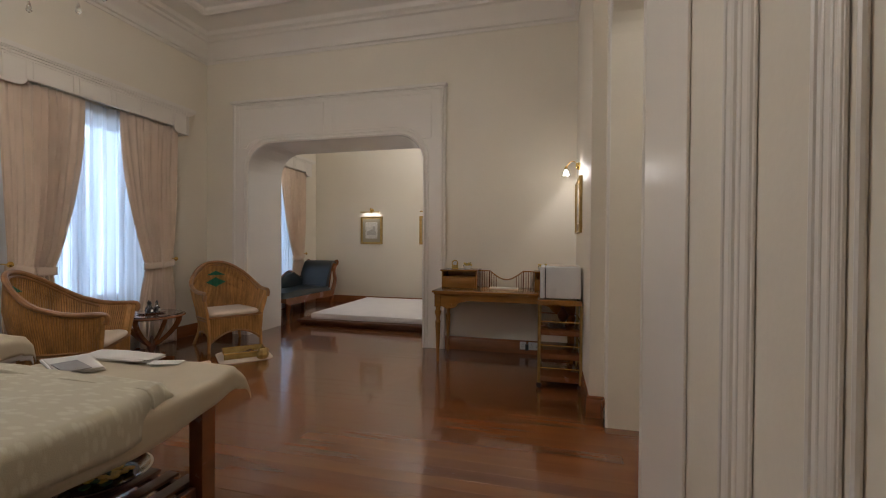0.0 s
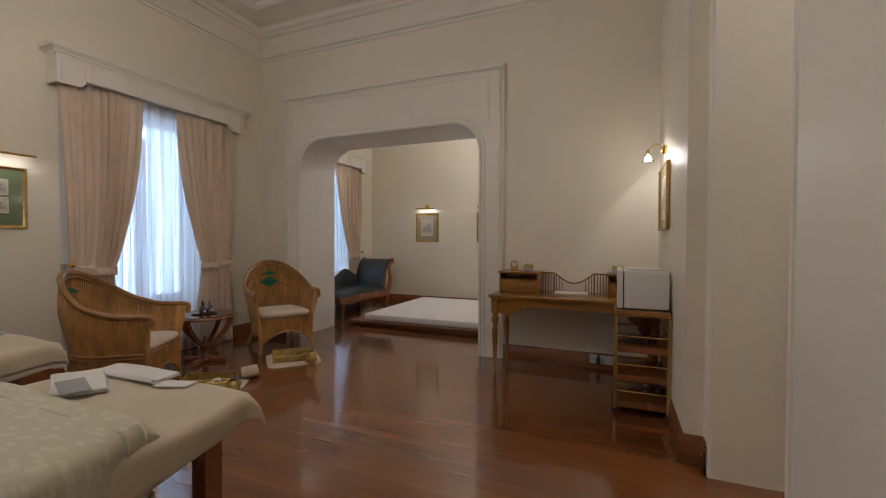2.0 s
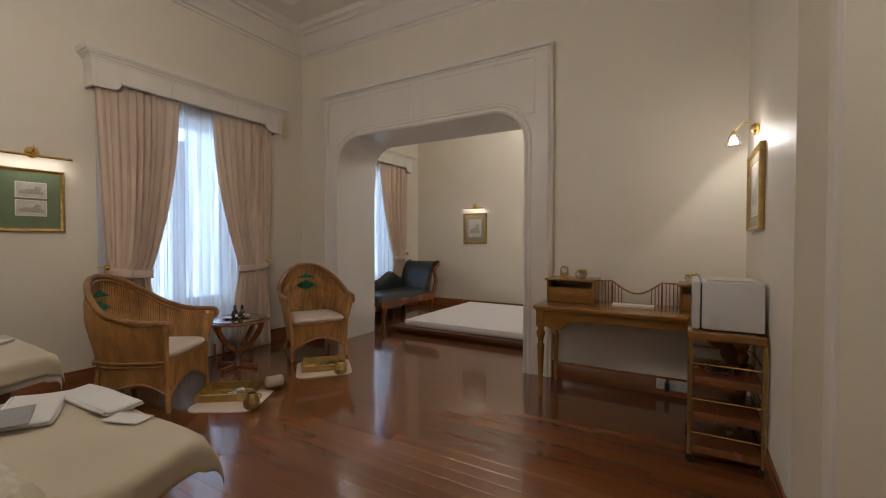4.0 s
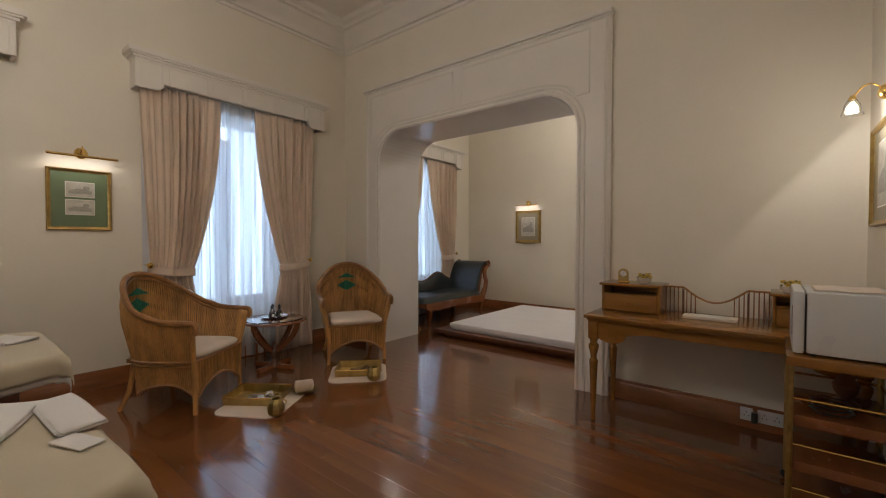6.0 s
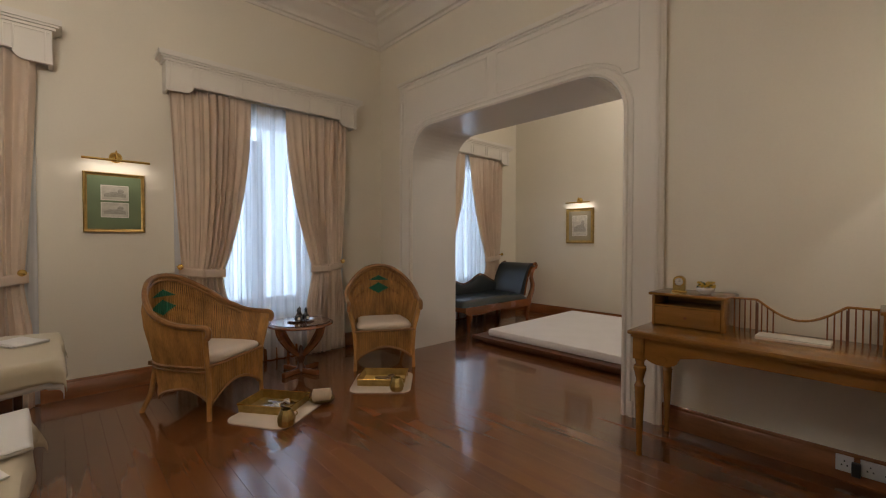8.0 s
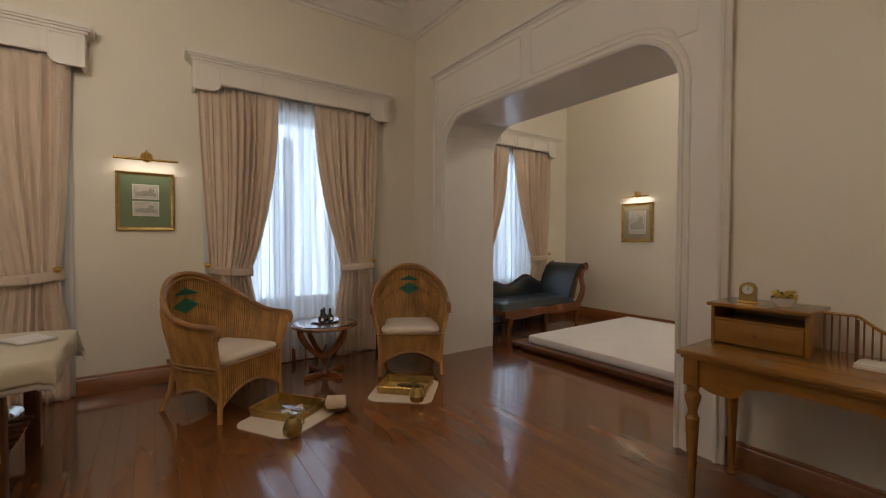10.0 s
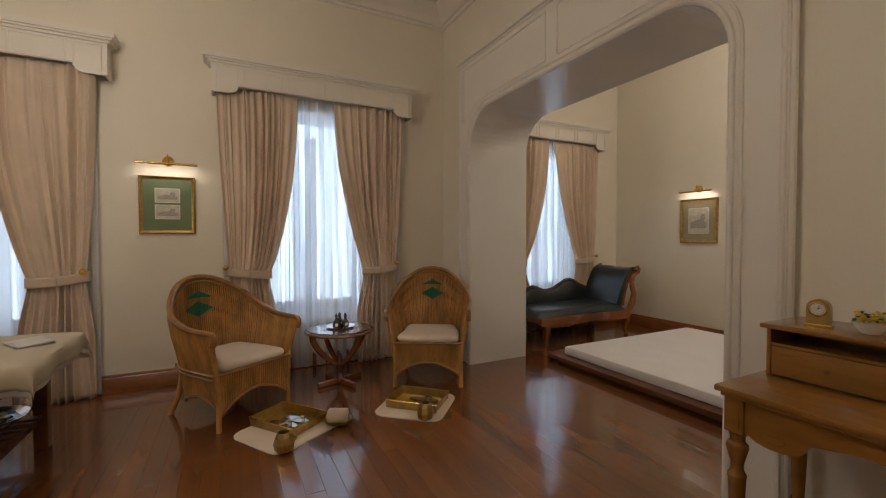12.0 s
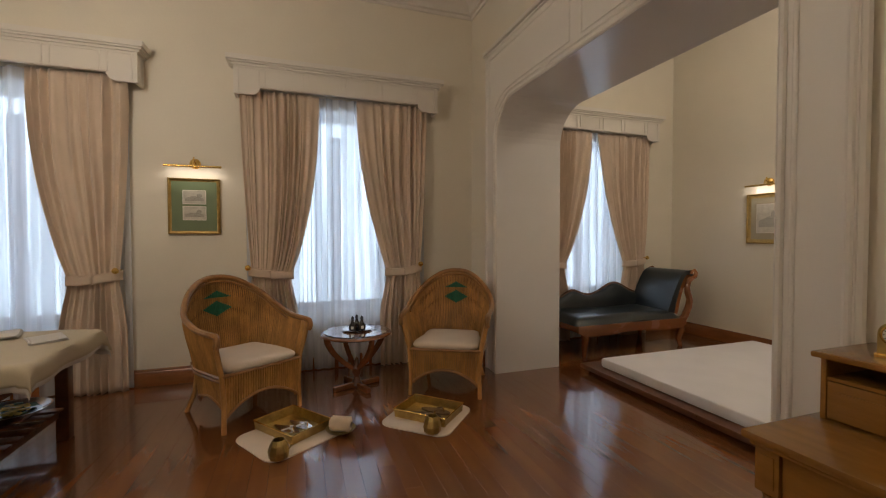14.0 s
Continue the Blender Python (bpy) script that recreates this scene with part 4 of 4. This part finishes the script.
copy_thing(fb, pose(1.12, 6.58, 0.2155))


def folded_cloth(m, w, d, label, layers=2, seed=1):
    """A towel folded on itself: soft layers with a turned edge and small rumples."""
    e = thing("folded_towel", m, label, "towel", "folded towels")
    rnd = random.Random(seed)
    p = [rnd.uniform(0, 6.28) for _ in range(4)]
    for k in range(layers):
        def fn(u, v):
            edge = min(u, 1 - u, v, 1 - v)
            soft = 0.006 * min(1.0, edge * 8) ** 0.5
            skew = 0.03 * math.sin(3 * v + p[0]) * w + 0.012 * k
            return ((u - 0.5) * w * (1 - 0.05 * k) + skew, (v - 0.5) * d * (1 - 0.06 * k) + 0.02 * math.sin(4 * u + p[1]) * d, 0.002 + 0.009 * k + soft + 0.0025 * math.sin(6 * u + 3 * v + p[2]))
        part("layer", grid(B(), fn, 20, 20), LINEN, e, thick=0.004)
    part("folded_edge", tube(B(), [((i / 12 - 0.5) * w * 0.92 + 0.02 * w, -d / 2 * 0.98 + 0.02 * math.sin(4 * i / 12 + p[1]) * d, 0.009) for i in range(13)], 0.006, 6), LINEN, e)
    return e


folded_cloth(pose(2.60, 6.83, 0.668, 0, 0, 4), 0.42, 0.13, "folded white linen towel at the end of the sheet", 2, 4)
folded_cloth(pose(2.52, 6.67, 0.668, 0, 0, -26), 0.36, 0.17, "folded white linen towel on the cream sheet", 2, 6)
card = thing("card", pose(2.62, 6.60, 0.690, 0, 0, -20), "grey printed card tucked into white linen", "card")
part("sheet", box(B(), -0.10, 0.10, -0.045, 0.045, 0, 0.003), GREY, card)
leaflet = thing("leaflet", pose(2.90, 6.81, 0.669, 0, 0, 20), "flat white paper leaflet on the sheet", "leaflet")
part("sheet", box(B(), -0.07, 0.07, -0.035, 0.035, 0, 0.004, 0.001), LINEN, leaflet)
folded_cloth(pose(1.20, 6.80, 0.702, 0, 0, 30), 0.24, 0.17, "folded white napkin on the cream sheet")
folded_cloth(pose(1.00, 6.47, 0.702, 0, 0, 20), 0.26, 0.20, "folded white napkin on the cream sheet")

# ---- writing desk ----
desk = thing("writing_desk", pose(0, 0, 0), "honey-coloured wooden writing desk with turned legs and gallery", "desk")
part("desktop", box(B(), 3.445, 4.905, 9.43, 10.02, 0.728, 0.752, 0.008), WOOD, desk)
part("moulded_edge", box(B(), 3.46, 4.895, 9.445, 10.01, 0.712, 0.728, 0.006), WOOD, desk)


def apron_outline(x0, x1):
    return [(x0, 0.712), (x0, 0.575)] + [(x0 + 0.09 - 0.085 * math.cos(a), 0.60 - 0.035 * math.sin(a)) for a in (math.pi * i / 10 for i in range(1, 11))] + [(x0 + 0.19, 0.625), (x0 + 0.30, 0.648), (x1 - 0.30, 0.648), (x1 - 0.19, 0.625)] + [(x1 - 0.09 + 0.085 * math.cos(a), 0.60 - 0.035 * math.sin(a)) for a in (math.pi * i / 10 for i in range(10, 0, -1))] + [(x1, 0.575), (x1, 0.712)]


part("apron", prism(B(), apron_outline(3.53, 4.83), 9.475, 9.50, lambda u, v, d: (u, d, v)), WOOD, desk)
for cx in (3.62, 4.74):
    part("carved_swirl", tube(B(), [(cx + (0.045 - 0.0013 * k) * math.cos(0.25 * k + 3.3), 9.475, 0.605 + (0.026 - 0.0008 * k) * math.sin(0.25 * k + 3.3)) for k in range(26)], 0.0035, 6), WOOD, desk)
part("apron", prism(B(), apron_outline(3.53, 4.83), 9.955, 9.975, lambda u, v, d: (u, d, v)), WOOD, desk)
for x in (3.475, 4.86):
    part("side_apron", box(B(), x, x + 0.022, 9.53, 9.94, 0.62, 0.712), WOOD, desk)
LEG = [(0.018, 0.0), (0.02, 0.012), (0.015, 0.03), (0.017, 0.05), (0.033, 0.40), (0.036, 0.42), (0.032, 0.425), (0.024, 0.44), (0.024, 0.46), (0.036, 0.50), (0.042, 0.52), (0.040, 0.535), (0.028, 0.545), (0.028, 0.56), (0.034, 0.575), (0.0, 0.58)]
for x in (3.497, 4.853):
    for y in (9.495, 9.955):
        leg = part("leg", lathe(B(), [(r * 0.86, z) for r, z in LEG], 12, (x, y, 0)), WOOD, desk)
        part("leg_block", box(B(), x - 0.032, x + 0.032, y - 0.032, y + 0.032, 0.58, 0.712, 0.004), WOOD, leg)
        part("leg_panel", box(B(), x - 0.02, x + 0.02, y - 0.036, y - 0.0315, 0.60, 0.69, 0.002), WOOD, leg)


def pigeonhole(x0, x1):
    box_part = part("drawer_box", box(B(), x0 + 0.015, x1 - 0.015, 9.975, 10.0, 0.752, 0.94), WOOD, desk)
    part("box_top", box(B(), x0 - 0.012, x1 + 0.012, 9.70, 10.015, 0.94, 0.958, 0.006), WOOD, box_part)
    for x in (x0, x1 - 0.015):
        part("box_side", box(B(), x, x + 0.015, 9.73, 10.0, 0.752, 0.94, 0.002), WOOD, box_part)
    part("box_shelf", box(B(), x0 + 0.015, x1 - 0.015, 9.735, 9.975, 0.872, 0.882), WOOD, box_part)
    part("drawer_front", box(B(), x0 + 0.018, x1 - 0.018, 9.728, 9.745, 0.758, 0.87, 0.003), WOOD, box_part)
    part("drawer_panel", box(B(), x0 + 0.045, x1 - 0.045, 9.722, 9.729, 0.785, 0.845, 0.003), WOOD, box_part)
    part("drawer_knob", lathe(B(), [(0.006, 0), (0.005, 0.006), (0.008, 0.011), (0.0, 0.013)], 12), MIDWOOD, box_part).matrix_local = pose((x0 + x1) / 2, 9.722, 0.815, 90, 0, 0)


pigeonhole(3.475, 3.865)
pigeonhole(4.485, 4.875)


def rail_z(x):
    t = (x - 3.88) / 0.59
    k = min(t, 1 - t)
    return 0.945 - 0.095 * math.sin(math.pi / 2 * (k - 0.19) / 0.31) if k > 0.19 else 0.945


part("gallery_rail", tube(B(), [(x, 9.88, rail_z(x)) for x in (3.866 + 0.618 * i / 40 for i in range(41))], 0.0065, 8), WOOD, desk)
for side in (0, 1):
    for k in range(8):
        x = 3.882 + 0.026 * k if side == 0 else 4.468 - 0.026 * k
        part("spindle", tube(B(), [(x, 9.88, 0.752), (x, 9.88, rail_z(x))], 0.0038, 6), MIDWOOD, desk)
    part("post", box(B(), (3.985 if side == 0 else 4.355), (3.997 if side == 0 else 4.367), 9.873, 9.887, 0.752, 0.93), DARKWOOD, desk)

blotter = thing("writing_folder", pose(4.16, 9.80, 0.753), "buff writing folder lying on the desk", "folder")
part("cover", box(B(), -0.15, 0.15, -0.09, 0.09, 0, 0.012, 0.003), CUSHION, blotter)
part("flap", box(B(), -0.15, 0.15, -0.088, 0.02, 0.0125, 0.02, 0.003), PAPER, blotter)

clock = thing("carriage_clock", pose(3.605, 9.82, 0.9585, 0, 0, 8) @ Matrix.Scale(0.92, 4), "small arched brass desk clock", "clock")
out = [(-0.038, 0.012), (-0.038, 0.075)] + [(-0.038 * math.cos(a), 0.075 + 0.037 * math.sin(a)) for a in (math.pi * i / 14 for i in range(1, 14))] + [(0.038, 0.075), (0.038, 0.012)]
part("case", prism(B(), out, -0.018, 0.018, lambda u, v, d: (u, d, v)), OLDBRASS, clock)
part("plinth", box(B(), -0.044, 0.044, -0.024, 0.024, 0, 0.012, 0.003), BRASS, clock)
dial = part("dial", lathe(B(), [(0.027, 0.0), (0.027, 0.004), (0.0, 0.0042)], 32), PORCELAIN, clock, "white clock face")
dial.matrix_local = pose(0, -0.018, 0.073, 90, 0, 0)
bz = B()
tube(bz, [(0.029 * math.cos(2 * math.pi * i / 32), 0.029 * math.sin(2 * math.pi * i / 32), 0.004) for i in range(33)], 0.0035, 6)
part("bezel", bz, BRASS, dial)
part("hour_hand", box(B(), -0.0013, 0.0013, 0, 0.012, 0.005, 0.006), BLACK, dial).matrix_local = pose(0, 0, 0, 0, 0, -55)
part("minute_hand", box(B(), -0.0008, 0.0008, 0, 0.019, 0.006, 0.007), BLACK, dial).matrix_local = pose(0, 0, 0, 0, 0, -20)
for k in range(12):
    part("hour_mark", box(B(), -0.001, 0.001, 0.020, 0.0245, 0.0043, 0.005), BLACK, dial).matrix_local = pose(0, 0, 0, 0, 0, 30 * k)


def posy(m):
    e = thing("flower_dish", m, "small white porcelain bowl of yellow flowers", "flowers", "flower dishes")
    part("bowl", lathe(B(), [(0.0, 0.0), (0.03, 0.0), (0.05, 0.018), (0.056, 0.036), (0.053, 0.036), (0.046, 0.02), (0.0, 0.012)], 28), PORCELAIN, e)
    rnd = random.Random(3)
    pet, lf = B(), B()
    for k in range(80):
        a, r = rnd.uniform(0, 6.28), 0.055 * math.sqrt(rnd.random())
        c = (r * math.cos(a), r * math.sin(a), 0.036 + rnd.uniform(0, 0.028))
        lathe(pet if k % 4 else lf, [(0.002, -0.004), (0.006, 0.0), (0.008, 0.004), (0.002, 0.006)], 6, c, (rnd.uniform(0.7, 1.3), rnd.uniform(0.7, 1.3)))
    part("petals", pet, PETAL, e, "yellow petals")
    part("leaves", lf, LEAF, e, "green leaves")
    return e


fd = posy(pose(3.745, 9.83, 0.9585))
fd.scale = (0.9, 0.9, 1.1)
copy_thing(fd, pose(4.565, 9.80, 0.9585))

# ---- trolley with a white cabinet on it ----
cart = thing("trolley", pose(0, 0, 0), "wooden shelf trolley with brass posts and rails on castors", "trolley")
X0, X1, Y0, Y1 = 4.548, 4.905, 8.93, 9.415
part("top_shelf", box(B(), X0 - 0.01, X1, Y0 - 0.01, Y1, 0.718, 0.762, 0.006), WOOD, cart)
for z in (0.055, 0.25, 0.455):
    part("shelf", box(B(), X0 + 0.012, X1 - 0.012, Y0 + 0.012, Y1 - 0.012, z, z + 0.045, 0.004), MIDWOOD, cart)
    for x in (X0 + 0.006, X1 - 0.006):
        part("shelf_rail", tube(B(), [(x, Y0 + 0.01, z + 0.12), (x, Y1 - 0.01, z + 0.12)], 0.006, 8), BRASS, cart)
    for y in (Y0 + 0.006, Y1 - 0.006):
        part("shelf_rail", tube(B(), [(X0 + 0.01, y, z + 0.12), (X1 - 0.01, y, z + 0.12)], 0.006, 8), BRASS, cart)
for x in (X0 + 0.006, X1 - 0.006):
    for y in (Y0 + 0.006, Y1 - 0.006):
        part("post", tube(B(), [(x, y, 0.045), (x, y, 0.719)], 0.013, 10), OLDBRASS, cart)
        castor = part("castor", lathe(B(), [(0.004, -0.011), (0.022, -0.010), (0.025, 0.0), (0.022, 0.010), (0.004, 0.011)], 16), BLACK, cart)
        castor.matrix_local = pose(x, y, 0.0255, 90, 0, 0)
        part("stem", box(B(), -0.008, 0.008, -0.008, 0.026, -0.016, -0.012), BRASS, castor)

cabinet = thing("small_fridge", pose(0, 0, 0), "white enamelled compact refrigerator on the wooden trolley", "fridge")
part("body", box(B(), 4.606, 4.90, 8.965, 9.395, 0.772, 1.045, 0.012), ENAMEL, cabinet)
door = part("door", box(B(), 4.558, 4.600, 8.962, 9.398, 0.769, 1.048, 0.014), ENAMEL, cabinet)
part("seal", box(B(), 4.597, 4.609, 8.975, 9.385, 0.785, 1.035), BLACK, cabinet)
part("handle_recess", box(B(), 4.5565, 4.5595, 8.98, 8.995, 0.85, 0.98), BLACK, door)
for x in (4.63, 4.88):
    for y in (8.99, 9.37):
        part("foot", lathe(B(), [(0.012, 0.7625), (0.012, 0.774)], 10, (x, y, 0)), BLACK, cabinet)
napkin = thing("napkin", pose(4.75, 9.17, 1.0465), "thin pink cloth laid on the white refrigerator", "cloth")
part("cloth", grid(B(), lambda u, v: (-0.12 + 0.24 * u, -0.15 + 0.30 * v, 0.004 + 0.002 * math.sin(9 * u + 5 * v)), 12, 12), CUSHION, napkin, thick=0.003)
holder = thing("ornament", pose(4.76, 9.22, 0.5005), "dark carved ornament on the trolley shelf", "ornament")
part("figure", lathe(B(), [(0.05, 0), (0.055, 0.012), (0.02, 0.03), (0.045, 0.07), (0.05, 0.10), (0.03, 0.13), (0.015, 0.15), (0.02, 0.165), (0.0, 0.175)], 18), DARKWOOD, holder)
coil = thing("power_cable", pose(4.70, 9.07, 0.5005), "loosely coiled black power cable on the shelf", "cable")
part("cable", tube(B(), [((0.07 + 0.006 * math.sin(2.3 * k)) * math.cos(k * 0.35), (0.10 + 0.01 * math.sin(1.7 * k)) * math.sin(k * 0.35), 0.005 + 0.0009 * k) for k in range(54)], 0.004, 6), BLACK, coil)

# ---- sockets on the skirting ----
for x, w in ((4.355, 0.07), (4.485, 0.14)):
    s = thing("socket", pose(x, BACK - 0.0245, 0.095), "white wall socket plate on the skirting board", "socket", "sockets")
    part("plate", box(B(), -w / 2, w / 2, -0.010, 0, -0.043, 0.043, 0.003), ENAMEL, s)
    for k in range(1 if w < 0.1 else 2):
        cx = 0 if w < 0.1 else -0.033 + 0.066 * k
        for dx, dz in ((0, 0.014), (-0.011, -0.008), (0.011, -0.008)):
            part("hole", box(B(), cx + dx - 0.003, cx + dx + 0.003, -0.0108, -0.0095, dz - 0.004, dz + 0.004), BLACK, s)
plug = thing("plug", pose(4.40, BACK - 0.0355, 0.09), "black plug and adapter by the white socket", "plug")
part("body", box(B(), -0.018, 0.018, -0.035, 0, -0.04, 0.03, 0.006), BLACK, plug)


# ---- inner room: chaise longue and platform bed ----
chaise = thing("chaise_longue", pose(-0.20, 10.98, 0), "black leather chaise longue with scrolled wooden frame", "chaise", "")
# local: x from the wall (0) to the front (0.72), y along it (0 to 1.85)
part("seat_frame", box(B(), 0.03, 0.74, 0.08, 1.62, 0.27, 0.345, 0.012), MIDWOOD, chaise)
rail = [(0.08, 0.345), (0.08, 0.27)] + [(0.08 + 1.54 * t, 0.245 - 0.028 * math.sin(math.pi * t) ** 0.5 + 0.03 * math.sin(math.pi * t) ** 4) for t in (i / 24 for i in range(1, 24))] + [(1.62, 0.27), (1.62, 0.345)]
part("carved_rail", prism(B(), rail, 0.735, 0.765, lambda u, v, d: (d, u, v)), MIDWOOD, chaise)
for y, sy in ((0.20, -1), (1.56, 1)):
    for x, sx in ((0.10, -1), (0.71, 1)):
        part("leg", tube(B(), [(x, y, 0.28), (x + sx * 0.025, y + sy * 0.012, 0.20), (x - sx * 0.005, y, 0.10), (x + sx * 0.012, y + sy * 0.015, 0.0)], 0.046, 10, lambda t: 1.1 - 0.6 * t), MIDWOOD, chaise)


def seat_fn(u, v):
    x, y = 0.07 + 0.67 * u, 0.05 + 1.50 * v
    ed = min(1, min(u, 1 - u) * 9) ** 0.5 * min(1, min(v, 1 - v) * 18) ** 0.5
    return (x, y, 0.345 + 0.085 * ed + 0.006 * math.sin(6 * x) * math.sin(5 * y))


part("seat_cushion", grid(B(), seat_fn, 24, 48), LEATHER, chaise, "black leather seat")


def back_top(y):
    """The waved top of the low back."""
    return 0.50 + 0.06 * smoothstep(y / 0.5) + 0.075 * math.exp(-((y - 0.48) / 0.15) ** 2) + 0.15 * math.exp(-((y - 1.12) / 0.24) ** 2)


def back_fn(u, v):
    y = 0.10 + 1.35 * v
    h = back_top(y)
    a = u * math.pi
    return (0.11 + 0.065 * math.cos(a) * (1 if u > 0.5 else 1), y, 0.345 + (h - 0.345) * math.sin(a) ** 0.45)


part("low_back", grid(B(), back_fn, 16, 60), LEATHER, chaise, "black leather waved back")
part("back_rail", tube(B(), [(0.10, y, back_top(y) + 0.008) for y in (0.10 + 1.35 * i / 50 for i in range(51))], 0.016, 8), DARKWOOD, chaise)
face = [(1.40, 0.42), (1.47, 0.60), (1.55, 0.76), (1.61, 0.855), (1.68, 0.90), (1.75, 0.905), (1.795, 0.88), (1.80, 0.845)]
behind = [(1.77, 0.835), (1.74, 0.86), (1.69, 0.855), (1.64, 0.80), (1.59, 0.70), (1.54, 0.56), (1.50, 0.40)]
part("headrest", prism(B(), face + behind, 0.10, 0.70, lambda u, v, d: (d, u, v)), LEATHER, chaise, "black leather scrolled headrest")
part("headrest_back", prism(B(), [(u + 0.012, v - 0.006) for u, v in behind] + [(1.56, 0.38), (1.60, 0.54), (1.64, 0.66), (1.69, 0.77), (1.73, 0.81)], 0.11, 0.69, lambda u, v, d: (d, u, v)), MIDWOOD, chaise, "red-brown wooden back board")
scroll = [(1.56, 0.30), (1.64, 0.36), (1.70, 0.47), (1.715, 0.56), (1.68, 0.64), (1.67, 0.71), (1.70, 0.78), (1.75, 0.815), (1.80, 0.83), (1.815, 0.87), (1.785, 0.905), (1.745, 0.895), (1.735, 0.865)]
for x in (0.085, 0.722):
    part("scroll", tube(B(), [(x, u, v) for u, v in scroll], 0.028, 8, lambda t: 1.55 - 0.95 * t), MIDWOOD, chaise)

platform = thing("platform_bed", pose(0, 0, 0), "low dark wooden platform for a mattress", "bed")
part("deck", box(B(), 0.93, 3.35, 10.80, 13.02, 0.045, 0.085, 0.006), DARKWOOD, platform)
part("plinth", box(B(), 1.02, 3.27, 10.89, 12.94, 0.0, 0.045), DARKWOOD, platform)
mattress = thing("mattress", pose(0, 0, 0), "thin white covered mattress on the dark platform", "mattress")
part("cover", box(B(), 1.10, 3.22, 10.90, 12.94, 0.0855, 0.172, 0.03), MATTRESS, mattress)
part("piping", tube(B(), [(1.115, 10.915, 0.165), (3.205, 10.915, 0.165), (3.205, 12.925, 0.165), (1.115, 12.925, 0.165), (1.115, 10.915, 0.165)], 0.006, 6), MATTRESS, mattress)


# ---- floor ----
floor = tagged(part("floor", box(B(), -0.7, 7.6, FRONT - 0.2, 13.5, -0.2, -0.012), JOINT, None, "", False), "polished dark red-brown wooden plank floor", "floor", "", "structure")


def plank_mesh(width):
    bm = B()
    w, c = width / 2, 0.0005
    top = [(-w, -0.012), (-w, -c), (-w + c, 0), (w - c, 0), (w, -c), (w, -0.012)]
    a = [bm.verts.new((0, y, z)) for y, z in top]
    b = [bm.verts.new((1, y, z)) for y, z in top]
    for i in range(5):
        bm.faces.new((a[i], b[i], b[i + 1], a[i + 1]))
    bm.faces.new(a)
    bm.faces.new(b[::-1])
    return mesh_of("plank", bm, FLOOR, False)


def planks():
    rnd = random.Random(4)
    me = plank_mesh(0.0965)
    y = FRONT + 0.07
    while y < 13.3:
        x = -0.34 - rnd.uniform(0, 1.2)
        while x < 5.7:
            length = rnd.choice((2.4, 2.8, 3.3, 3.7))
            x0 = max(x, -0.34)
            ob = new("plank", me)
            ob.parent = floor
            ob.location, ob.scale = (x0, y, 0.0006 * rnd.uniform(-1, 0)), (min(x + length, 5.75) - x0 - 0.0008, 1, 1)
            ob.rotation_euler = (radians(rnd.uniform(-0.22, 0.22)), 0, 0)
            x += length
        y += 0.097


planks()
